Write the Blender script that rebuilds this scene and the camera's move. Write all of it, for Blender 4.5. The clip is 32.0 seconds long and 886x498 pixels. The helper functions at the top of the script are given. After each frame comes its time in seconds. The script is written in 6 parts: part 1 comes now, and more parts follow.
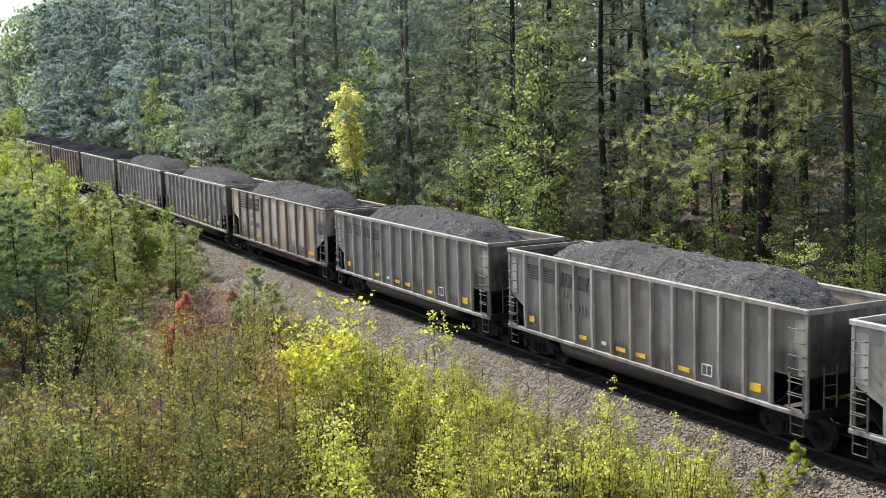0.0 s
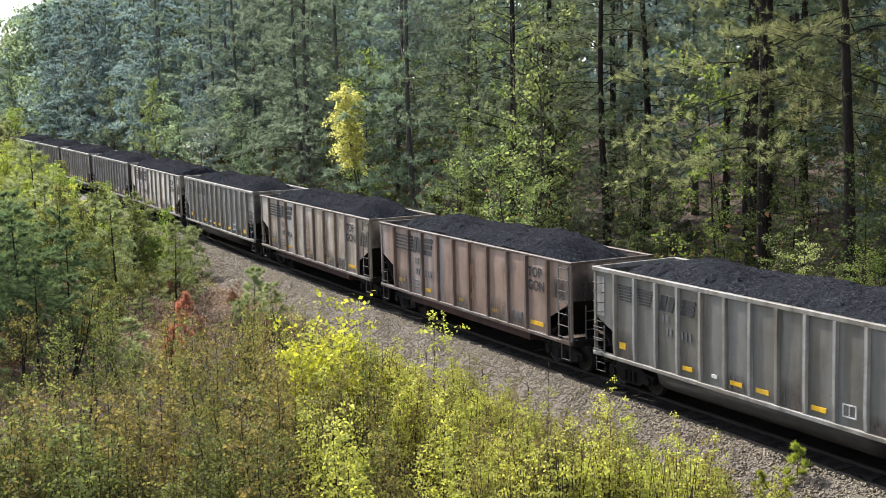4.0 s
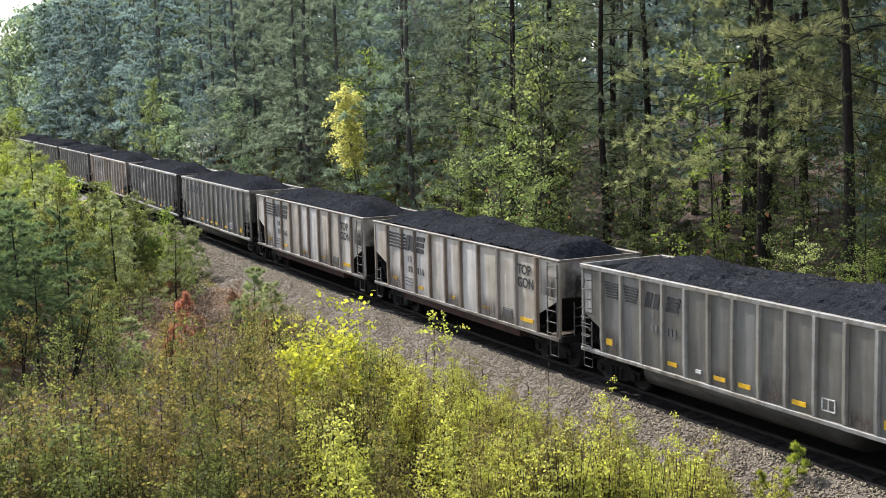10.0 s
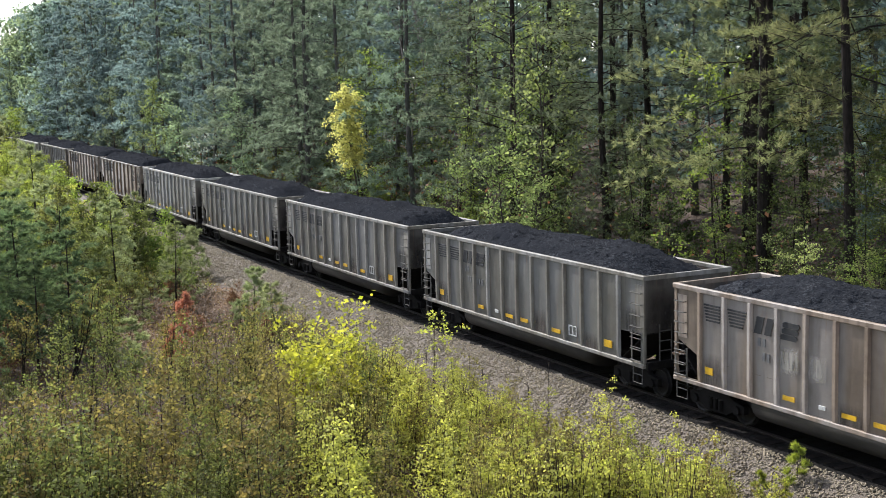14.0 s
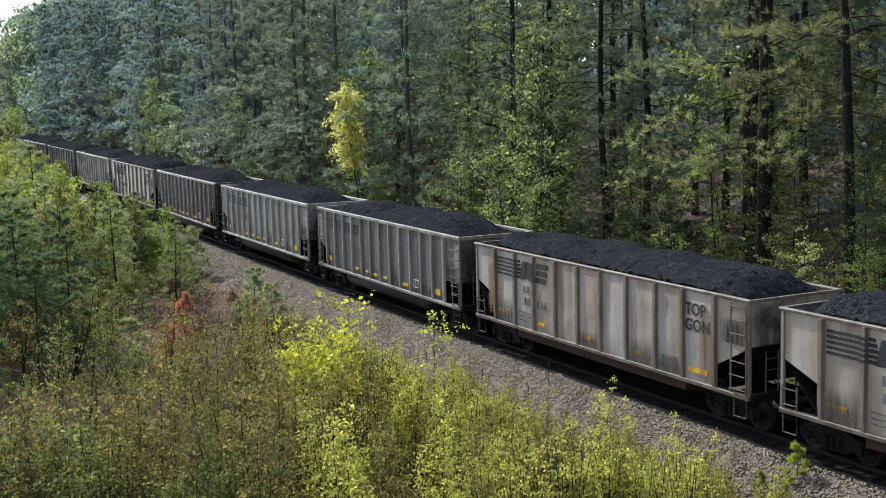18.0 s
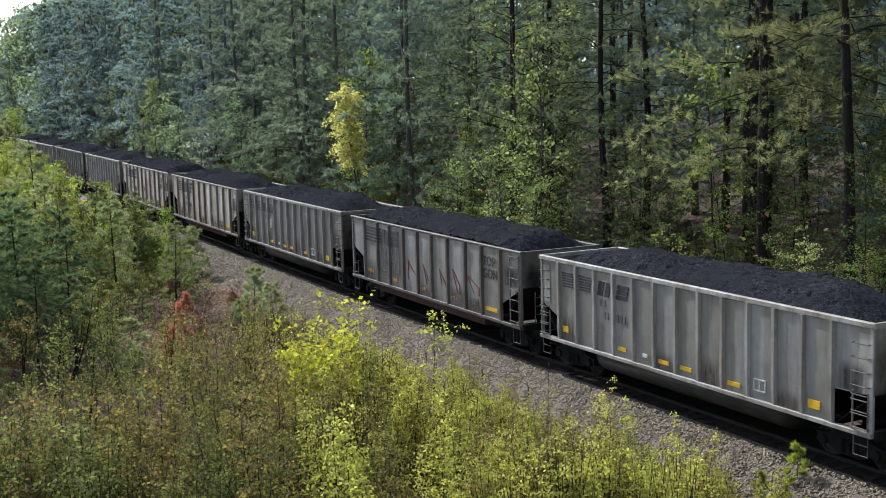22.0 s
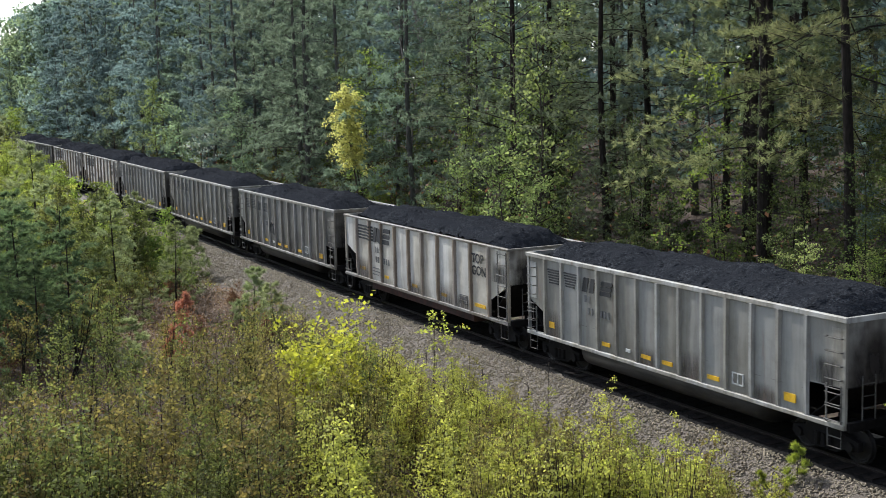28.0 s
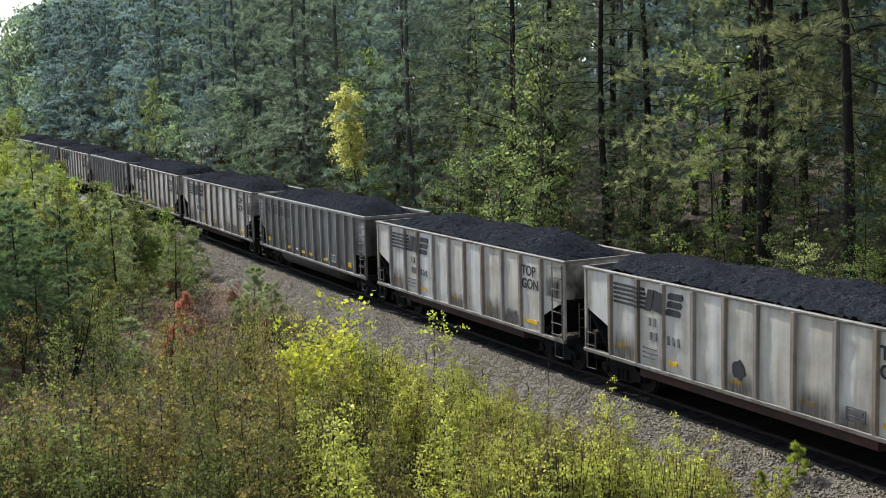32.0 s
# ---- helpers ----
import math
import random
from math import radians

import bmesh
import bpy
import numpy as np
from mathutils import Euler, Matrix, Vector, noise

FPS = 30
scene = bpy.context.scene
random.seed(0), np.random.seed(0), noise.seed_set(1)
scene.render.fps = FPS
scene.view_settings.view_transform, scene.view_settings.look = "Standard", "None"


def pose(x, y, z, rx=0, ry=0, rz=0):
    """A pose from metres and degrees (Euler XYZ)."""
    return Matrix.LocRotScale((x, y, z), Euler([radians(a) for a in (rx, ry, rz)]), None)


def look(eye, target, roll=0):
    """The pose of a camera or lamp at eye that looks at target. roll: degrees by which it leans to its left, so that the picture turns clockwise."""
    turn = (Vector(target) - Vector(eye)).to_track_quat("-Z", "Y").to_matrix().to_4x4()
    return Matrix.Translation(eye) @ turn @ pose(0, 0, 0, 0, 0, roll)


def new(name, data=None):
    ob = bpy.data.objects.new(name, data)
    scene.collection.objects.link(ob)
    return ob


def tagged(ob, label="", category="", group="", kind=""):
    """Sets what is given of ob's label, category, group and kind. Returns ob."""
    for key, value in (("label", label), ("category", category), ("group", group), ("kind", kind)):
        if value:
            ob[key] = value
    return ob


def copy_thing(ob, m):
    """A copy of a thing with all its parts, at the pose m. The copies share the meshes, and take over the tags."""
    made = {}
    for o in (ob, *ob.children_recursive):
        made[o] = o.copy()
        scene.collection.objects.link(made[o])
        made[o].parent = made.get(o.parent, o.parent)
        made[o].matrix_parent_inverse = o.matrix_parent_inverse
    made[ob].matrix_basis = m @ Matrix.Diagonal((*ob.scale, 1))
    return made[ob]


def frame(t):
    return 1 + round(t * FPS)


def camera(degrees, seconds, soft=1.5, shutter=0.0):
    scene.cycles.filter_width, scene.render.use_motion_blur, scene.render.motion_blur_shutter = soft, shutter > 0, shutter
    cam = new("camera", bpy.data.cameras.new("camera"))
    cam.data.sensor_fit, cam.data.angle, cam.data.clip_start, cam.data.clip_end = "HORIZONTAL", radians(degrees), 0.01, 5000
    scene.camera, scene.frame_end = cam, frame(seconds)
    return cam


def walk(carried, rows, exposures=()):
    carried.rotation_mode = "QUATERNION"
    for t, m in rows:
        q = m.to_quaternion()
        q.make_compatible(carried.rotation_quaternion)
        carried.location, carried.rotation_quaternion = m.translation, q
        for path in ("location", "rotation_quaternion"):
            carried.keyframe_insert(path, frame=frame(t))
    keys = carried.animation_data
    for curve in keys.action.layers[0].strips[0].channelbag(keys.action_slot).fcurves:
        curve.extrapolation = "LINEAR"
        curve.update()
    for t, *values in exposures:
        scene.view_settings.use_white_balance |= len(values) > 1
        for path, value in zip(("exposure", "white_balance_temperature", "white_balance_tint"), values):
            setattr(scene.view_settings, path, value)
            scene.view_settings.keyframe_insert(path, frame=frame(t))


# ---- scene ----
# A loaded coal train rolls past a pine wood, seen from a high stand beside the line.
# ---- camera ----
cam = camera(37.63, 32.0, soft=0.9, shutter=0.05)
EYE = Vector((0.0, 0.0, 9.763))
TILT, LEAN = 7.5586, -1.4506
walk(cam, [(0.0, look(EYE, EYE + Vector((0, math.cos(radians(TILT)), -math.sin(radians(TILT)))), LEAN)),
           (32.0, look(EYE, EYE + Vector((0, math.cos(radians(TILT)), -math.sin(radians(TILT)))), LEAN))],
     exposures=[(0.0, 1.42, 6130, 12), (9.0, 1.35, 6080, 12), (14.0, 1.2, 5950, 11.5), (20.0, 0.88, 5780, 11), (32.0, 0.88, 5790, 8.5)])

# ---- world and sun ----
SUN_DIR = Vector((-0.605, 0.796, 0.86)).normalized()
SUN_EL = math.asin(SUN_DIR.z)
world = bpy.data.worlds.new("sky_world")
scene.world = world
world.use_nodes = True
wt = world.node_tree
sky = wt.nodes.new("ShaderNodeTexSky")
sky.sky_type, sky.sun_disc = "NISHITA", False
sky.sun_elevation, sky.sun_rotation = SUN_EL, math.atan2(SUN_DIR.x, SUN_DIR.y)
sky.air_density, sky.dust_density = 1.0, 1.2
veil = wt.nodes.new("ShaderNodeHueSaturation")
veil.inputs["Saturation"].default_value = 0.5
wt.links.new(sky.outputs[0], veil.inputs["Color"])
wt.links.new(veil.outputs[0], wt.nodes["Background"].inputs[0])
wt.nodes["Background"].inputs[1].default_value = 0.15
lamp = bpy.data.lights.new("sun", "SUN")
lamp.energy, lamp.angle, lamp.color = 4.2, radians(1.5), (1.0, 0.94, 0.82)
sun = new("sun", lamp)
sun.matrix_world = look(SUN_DIR * 300, (0, 0, 0))


# ---- materials ----
def graph(name):
    m = bpy.data.materials.new(name)
    m.use_nodes = True
    t = m.node_tree
    return m, t, t.nodes["Principled BSDF"]


def node(t, kind, **kw):
    n = t.nodes.new(kind)
    for k, v in kw.items():
        n.inputs[k].default_value = v
    return n


def mixed(t, fac, a, b, how="MIX"):
    n = t.nodes.new("ShaderNodeMix")
    n.data_type, n.blend_type = "RGBA", how
    for sock, v in ((n.inputs[0], fac), (n.inputs[6], a), (n.inputs[7], b)):
        if isinstance(v, bpy.types.NodeSocket):
            t.links.new(v, sock)
        elif isinstance(v, (int, float)):
            sock.default_value = v
        else:
            sock.default_value = (*v, 1)
    return n.outputs[2]


def spots(t, scale, low, high, detail=4.0, vec=None, rough=0.6):
    n = node(t, "ShaderNodeTexNoise", Scale=scale, Detail=detail, Roughness=rough)
    if vec is not None:
        t.links.new(vec, n.inputs["Vector"])
    r = node(t, "ShaderNodeMapRange")
    r.inputs[1].default_value, r.inputs[2].default_value = low, high
    t.links.new(n.outputs["Fac"], r.inputs[0])
    return r.outputs[0]


def coords(t, stretch=(1, 1, 1), rand=True):
    c = t.nodes.new("ShaderNodeTexCoord")
    m = t.nodes.new("ShaderNodeMapping")
    m.inputs["Scale"].default_value = stretch
    t.links.new(c.outputs["Object"], m.inputs["Vector"])
    if rand:
        o = t.nodes.new("ShaderNodeObjectInfo")
        mul = t.nodes.new("ShaderNodeVectorMath")
        mul.operation = "SCALE"
        mul.inputs[0].default_value = (37.0, 53.0, 71.0)
        t.links.new(o.outputs["Random"], mul.inputs["Scale"])
        t.links.new(mul.outputs[0], m.inputs["Location"])
    return m.outputs[0]


def bumped(t, bsdf, height, strength, distance):
    b = node(t, "ShaderNodeBump", Strength=strength, Distance=distance)
    t.links.new(height, b.inputs["Height"])
    t.links.new(b.outputs[0], bsdf.inputs["Normal"])


def plain(name, c1, c2, scale=3.0, rough=0.7, metal=0.0, bump=0.2, dist=0.01, stretch=(1, 1, 1), c3=None):
    """Two colours in patches, a finer grain over them, and relief."""
    m, t, b = graph(name)
    v = coords(t, stretch)
    col = mixed(t, spots(t, scale, 0.35, 0.65, vec=v), c1, c2)
    fine = spots(t, scale * 9, 0.3, 0.7, vec=v)
    col = mixed(t, mixed(t, fine, (0, 0, 0), (0.35, 0.35, 0.35)), col, c3 if c3 else [x * 0.6 for x in c2])
    t.links.new(col, b.inputs["Base Color"])
    b.inputs["Roughness"].default_value, b.inputs["Metallic"].default_value = rough, metal
    b.inputs["Specular IOR Level"].default_value = 0.1 if rough > 0.75 else 0.35
    bumped(t, b, fine, bump, dist)
    return m


def foliage(name, c1, c2, glow=0.45, rough=0.7, hues=(0.485, 0.512)):
    """Leaves: each its own tone, with light coming through."""
    m, t, b = graph(name)
    g = t.nodes.new("ShaderNodeNewGeometry")
    o = t.nodes.new("ShaderNodeObjectInfo")
    col = mixed(t, g.outputs["Random Per Island"], c1, c2)
    vary = node(t, "ShaderNodeMapRange")
    vary.inputs[3].default_value, vary.inputs[4].default_value = 0.72, 1.2
    t.links.new(o.outputs["Random"], vary.inputs[0])
    h = node(t, "ShaderNodeHueSaturation")
    t.links.new(vary.outputs[0], h.inputs["Value"])
    tint = node(t, "ShaderNodeMath")
    tint.operation = "MULTIPLY"
    tint.inputs[1].default_value = 7.31
    t.links.new(o.outputs["Random"], tint.inputs[0])
    wrap = node(t, "ShaderNodeMath")
    wrap.operation = "FRACT"
    t.links.new(tint.outputs[0], wrap.inputs[0])
    shift = node(t, "ShaderNodeMapRange")
    shift.inputs[3].default_value, shift.inputs[4].default_value = hues
    t.links.new(wrap.outputs[0], shift.inputs[0])
    t.links.new(shift.outputs[0], h.inputs["Hue"])
    t.links.new(col, h.inputs["Color"])
    col = h.outputs[0]
    t.links.new(col, b.inputs["Base Color"])
    b.inputs["Roughness"].default_value = rough
    b.inputs["Specular IOR Level"].default_value = 0.12
    tr = t.nodes.new("ShaderNodeBsdfTranslucent")
    bright = node(t, "ShaderNodeHueSaturation", Value=1.5, Saturation=1.15)
    t.links.new(col, bright.inputs["Color"])
    t.links.new(bright.outputs[0], tr.inputs["Color"])
    mx = t.nodes.new("ShaderNodeMixShader")
    mx.inputs[0].default_value = glow
    t.links.new(b.outputs[0], mx.inputs[1])
    t.links.new(tr.outputs[0], mx.inputs[2])
    t.links.new(mx.outputs[0], t.nodes["Material Output"].inputs[0])
    return m


def car_paint(name, grime=0.55, streaks=1.0, soot=0.0):
    """Weathered paint: the car's own colour with rain streaks, soot and rust."""
    m, t, b = graph(name)
    o = t.nodes.new("ShaderNodeObjectInfo")
    v = coords(t, (1, 1, 1))
    vs = coords(t, (2.2, 2.2, 0.16))
    base = mixed(t, spots(t, 0.9, 0.35, 0.7, vec=v), o.outputs["Color"], (0.75, 0.72, 0.68), "MULTIPLY")
    pale = node(t, "ShaderNodeHueSaturation", Saturation=0.45, Value=1.18)
    t.links.new(o.outputs["Color"], pale.inputs["Color"])
    base = mixed(t, mixed(t, spots(t, 0.75, 0.47, 0.58, vec=coords(t, (1, 1, 0.1)), detail=1.5), (0, 0, 0), (0.75,) * 3), base, pale.outputs[0])
    dirt = spots(t, 1.6, 0.46, 0.68, vec=vs, detail=6)
    dirt2 = spots(t, 2.2, 0.46, 0.7, vec=v, detail=8, rough=0.7)
    col = mixed(t, mixed(t, dirt, (0, 0, 0), (grime * streaks,) * 3), base, mixed(t, 1.0, base, (0.2, 0.18, 0.165), "MULTIPLY"))
    col = mixed(t, mixed(t, dirt2, (0, 0, 0), (grime * 0.6,) * 3), col, mixed(t, 1.0, col, (0.3, 0.25, 0.21), "MULTIPLY"))
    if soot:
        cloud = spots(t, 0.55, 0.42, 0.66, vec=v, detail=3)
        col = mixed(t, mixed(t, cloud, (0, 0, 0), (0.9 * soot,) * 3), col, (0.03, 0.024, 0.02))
    rust = spots(t, 2.3, 0.61, 0.7, vec=vs, detail=7)
    col = mixed(t, mixed(t, rust, (0, 0, 0), (0.4,) * 3), col, (0.16, 0.085, 0.05))
    t.links.new(col, b.inputs["Base Color"])
    b.inputs["Roughness"].default_value, b.inputs["Specular IOR Level"].default_value = 0.6, 0.3
    bumped(t, b, spots(t, 5.0, 0.2, 0.8, vec=v), 0.15, 0.02)
    return m


def stain(name, c1, c2, fades=((0, 3.2, False), (2, 4.5, False))):
    """A thin run of dirt with ragged edges, the paint showing through."""
    m, t, b = graph(name)
    v = coords(t, (5, 1, 0.45))
    t.links.new(mixed(t, spots(t, 3, 0.35, 0.65, vec=v), c1, c2), b.inputs["Base Color"])
    b.inputs["Roughness"].default_value = 0.8
    g = t.nodes.new("ShaderNodeTexCoord")
    sep = t.nodes.new("ShaderNodeSeparateXYZ")
    t.links.new(g.outputs["Generated"], sep.inputs[0])
    fade = None
    for axis, power, upward in fades:
        away = node(t, "ShaderNodeMath")
        away.operation = "SUBTRACT"
        away.inputs[0].default_value = 1.0
        t.links.new(sep.outputs[axis], away.inputs[1])
        both = node(t, "ShaderNodeMath")
        both.operation = "MINIMUM"
        t.links.new((away.outputs[0] if upward else sep.outputs[axis]), both.inputs[0])
        t.links.new(away.outputs[0], both.inputs[1])
        soft = node(t, "ShaderNodeMath")
        soft.operation, soft.use_clamp = "MULTIPLY", True
        soft.inputs[1].default_value = power
        t.links.new(both.outputs[0], soft.inputs[0])
        if fade is None:
            fade = soft.outputs[0]
        else:
            mul = node(t, "ShaderNodeMath")
            mul.operation = "MULTIPLY"
            t.links.new(fade, mul.inputs[0])
            t.links.new(soft.outputs[0], mul.inputs[1])
            fade = mul.outputs[0]
    mul = node(t, "ShaderNodeMath")
    mul.operation = "MULTIPLY"
    t.links.new(fade, mul.inputs[0])
    t.links.new(spots(t, 2.0, 0.25, 0.62, vec=v, detail=6), mul.inputs[1])
    t.links.new(mul.outputs[0], b.inputs["Alpha"])
    return m


def ground_mat():
    """Forest floor: leaf litter, dry grass and moss in patches."""
    m, t, b = graph("forest_floor")
    v = coords(t, (1, 1, 1), False)
    litter = mixed(t, spots(t, 6.0, 0.3, 0.7, vec=v), (0.05, 0.03, 0.021), (0.115, 0.07, 0.045))
    grass = mixed(t, spots(t, 9.0, 0.3, 0.7, vec=v), (0.07, 0.085, 0.025), (0.16, 0.14, 0.06))
    col = mixed(t, spots(t, 0.35, 0.5, 0.68, vec=v), litter, grass)
    fine = spots(t, 40.0, 0.3, 0.75, vec=v, detail=6)
    col = mixed(t, mixed(t, fine, (0, 0, 0), (0.6,) * 3), col, (0.03, 0.022, 0.015))
    t.links.new(col, b.inputs["Base Color"])
    b.inputs["Roughness"].default_value = 0.95
    bumped(t, b, fine, 0.8, 0.05)
    return m


def stone_mat(name, c1, c2, c3):
    m, t, b = graph(name)
    v = coords(t, (1, 1, 1), False)
    n = node(t, "ShaderNodeTexVoronoi", Scale=21.0)
    t.links.new(v, n.inputs["Vector"])
    sep = t.nodes.new("ShaderNodeSeparateColor")
    t.links.new(n.outputs["Color"], sep.inputs[0])
    g = t.nodes.new("ShaderNodeNewGeometry")
    col = mixed(t, sep.outputs[0], c1, c2)
    part_of = node(t, "ShaderNodeMath")
    part_of.operation = "MULTIPLY"
    part_of.inputs[1].default_value = 0.7
    t.links.new(g.outputs["Random Per Island"], part_of.inputs[0])
    col = mixed(t, part_of.outputs[0], col, c3)
    col = mixed(t, mixed(t, spots(t, 0.5, 0.4, 0.7, vec=v), (0, 0, 0), (0.3,) * 3), col, [0.7 * x for x in c1])
    t.links.new(col, b.inputs["Base Color"])
    b.inputs["Roughness"].default_value = 0.9
    bumped(t, b, n.outputs["Distance"], 0.9, 0.03)
    return m


def coal_mat(name="crushed_coal", lift=1.6, tint=(1.0, 1.0, 1.0)):
    """Crushed coal: small black lumps with a few bright faces."""
    m, t, b = graph(name)
    v = coords(t, (1, 1, 1))
    n = node(t, "ShaderNodeTexVoronoi", Scale=21.0)
    t.links.new(v, n.inputs["Vector"])
    sep = t.nodes.new("ShaderNodeSeparateColor")
    t.links.new(n.outputs["Color"], sep.inputs[0])
    r = node(t, "ShaderNodeMapRange")
    r.inputs[1].default_value, r.inputs[2].default_value = 0.45, 1.0
    t.links.new(sep.outputs[0], r.inputs[0])
    col = mixed(t, r.outputs[0], [lift * c * k for c, k in zip((0.009, 0.0095, 0.011), tint)], [lift * c * k for c, k in zip((0.026, 0.0272, 0.0305), tint)])
    col = mixed(t, spots(t, 1.2, 0.4, 0.65, vec=v), col, [lift * c * k for c, k in zip((0.0115, 0.0122, 0.0143), tint)])
    t.links.new(col, b.inputs["Base Color"])
    b.inputs["Roughness"].default_value, b.inputs["Specular IOR Level"].default_value = 0.9, 0.0
    bumped(t, b, n.outputs["Distance"], 0.9, 0.032)
    return m


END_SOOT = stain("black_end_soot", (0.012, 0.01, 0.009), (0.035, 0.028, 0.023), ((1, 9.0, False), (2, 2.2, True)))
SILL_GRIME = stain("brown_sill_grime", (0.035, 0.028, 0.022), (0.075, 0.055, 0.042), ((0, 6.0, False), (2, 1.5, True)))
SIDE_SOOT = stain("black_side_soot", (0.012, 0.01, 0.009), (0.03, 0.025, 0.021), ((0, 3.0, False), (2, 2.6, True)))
PAINT = car_paint("weathered_car_paint", 0.38)
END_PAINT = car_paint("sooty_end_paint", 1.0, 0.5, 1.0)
# coal-fouled stone, blackened further with the shade under the train
FOULED_SHADE = plain("fouled_shaded_ballast", (0.01, 0.009, 0.0085), (0.022, 0.019, 0.017), 8, 0.95, 0, 1.0, 0.04)
POST_PAINT = car_paint("post_paint", 0.7, 0.8)
# near-black with the shade below the cars put into the colour
SHADE_BLACK = plain("shade_black_underframe", (0.006, 0.0055, 0.0055), (0.015, 0.013, 0.012), 4, 0.8)
TUB = plain("dusty_tub_steel", (0.046, 0.04, 0.035), (0.02, 0.018, 0.016), 1.2, 0.65, stretch=(1, 1, 3))
# wheel and coupler steel, darkened for the same shade
STEEL = plain("worn_steel", (0.024, 0.02, 0.018), (0.013, 0.011, 0.01), 5, 0.6, 0.3)
# rail colour also lowered for the shade under the train
RAIL = plain("rail_steel", (0.03, 0.021, 0.017), (0.018, 0.014, 0.012), 4, 0.5, 0.3)
LADDER = plain("ladder_paint", (0.15, 0.142, 0.13), (0.075, 0.068, 0.06), 6, 0.8)
INNER = plain("bare_inner_steel", (0.34, 0.27, 0.21), (0.2, 0.145, 0.105), 2, 0.6)
COAL = coal_mat()
# the same coal lifted to grey, sunlight on the heaps painted in
SUNLIT_COAL = coal_mat("sunlit_grey_coal", 5.3, (1.07, 1.0, 0.84))
BLACK_PAINT = plain("black_lettering", (0.011, 0.011, 0.013), (0.026, 0.025, 0.025), 6, 0.75)
DARK_LETTERS = plain("worn_black_lettering", (0.09, 0.088, 0.085), (0.15, 0.142, 0.132), 6, 0.7)
GREY_PAINT = plain("faded_lettering", (0.07, 0.07, 0.072), (0.13, 0.125, 0.12), 6, 0.6)
YELLOW = plain("yellow_reflector", (0.72, 0.43, 0.012), (0.5, 0.28, 0.02), 7, 0.45)
WHITE_PAINT = plain("white_stencil", (0.62, 0.61, 0.58), (0.4, 0.39, 0.37), 9, 0.6)
RED_SPRAY = plain("red_spray_paint", (0.22, 0.06, 0.05), (0.13, 0.05, 0.045), 9, 0.7)
GROUND = ground_mat()
BALLAST = stone_mat("ballast_stone", (0.205, 0.167, 0.114), (0.268, 0.223, 0.157), (0.125, 0.1, 0.069))
BED = stone_mat("ballast_bed", (0.085, 0.066, 0.05), (0.14, 0.112, 0.087), (0.085, 0.066, 0.05))
# old timber, its colour lowered for the shade under the train
SLEEPER = plain("old_timber", (0.022, 0.017, 0.014), (0.013, 0.0105, 0.009), 4, 0.9, stretch=(1, 6, 6))
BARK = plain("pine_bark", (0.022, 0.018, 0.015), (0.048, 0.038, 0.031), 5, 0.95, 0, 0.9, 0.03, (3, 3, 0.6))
# bark of the further pines, paled by haze put into its colour
HAZED_BARK = plain("hazed_pine_bark", (0.075, 0.072, 0.062), (0.125, 0.118, 0.1), 5, 0.95, 0, 0.9, 0.03, (3, 3, 0.6))
TWIG = plain("grey_twig_bark", (0.09, 0.075, 0.06), (0.05, 0.04, 0.032), 8, 0.9)
DARK_STEM = plain("dark_sapling_bark", (0.045, 0.034, 0.026), (0.022, 0.017, 0.014), 8, 0.9)
PALE_BARK = plain("pale_dead_bark", (0.3, 0.27, 0.24), (0.18, 0.16, 0.14), 6, 0.9)
# middle-distance needles, greyed part-way with painted haze
MID_NEEDLES = foliage("slightly_hazed_pine_needles", (0.126, 0.161, 0.11), (0.184, 0.222, 0.152), 0.5, hues=(0.475, 0.515))
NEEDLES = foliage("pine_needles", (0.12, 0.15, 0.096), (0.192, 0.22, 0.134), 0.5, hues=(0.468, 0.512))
# yellowish older needles, with sunlight on the boughs put into the colour
SUNNY_NEEDLES = foliage("sunny_yellowish_pine_needles", (0.115, 0.135, 0.068), (0.23, 0.24, 0.115), 0.5, hues=(0.475, 0.508))
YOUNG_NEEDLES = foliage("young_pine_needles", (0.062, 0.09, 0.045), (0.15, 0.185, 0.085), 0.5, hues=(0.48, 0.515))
# lighter copy of the young needles, sunlight put into the colour
SUNLIT_YOUNG = foliage("sunlit_young_pine_needles", (0.145, 0.17, 0.085), (0.27, 0.29, 0.138), 0.5)
STRAW = foliage("straw_coloured_litter", (0.19, 0.14, 0.095), (0.33, 0.26, 0.18), 0.3)
CANDLE = foliage("fresh_pine_candles", (0.15, 0.18, 0.04), (0.3, 0.32, 0.07), 0.5)
PALE_SPRING = foliage("pale_spring_leaves", (0.125, 0.16, 0.06), (0.265, 0.305, 0.12), 0.5)
# these three carry the haze of distance in their base colour
HAZED_SPRING = foliage("hazed_spring_leaves", (0.13, 0.172, 0.1), (0.21, 0.255, 0.14), 0.5)
FAR_NEEDLES = foliage("hazed_far_wood_leaves", (0.13, 0.175, 0.145), (0.185, 0.232, 0.185), 0.48)
HAZED_NEEDLES = foliage("hazed_blue_pine_needles", (0.142, 0.19, 0.176), (0.19, 0.238, 0.217), 0.5, hues=(0.485, 0.515))
SPRING = foliage("spring_leaves", (0.1, 0.14, 0.04), (0.23, 0.275, 0.075), 0.5)
YELLOWGREEN = foliage("yellow_green_leaves", (0.236, 0.243, 0.056), (0.412, 0.41, 0.112), 0.48, hues=(0.495, 0.51))
BRIGHT = foliage("bright_yellow_leaves", (0.29, 0.285, 0.05), (0.42, 0.395, 0.09), 0.48, hues=(0.495, 0.51))
LIME = foliage("lime_green_leaves", (0.14, 0.175, 0.045), (0.29, 0.33, 0.085), 0.5)
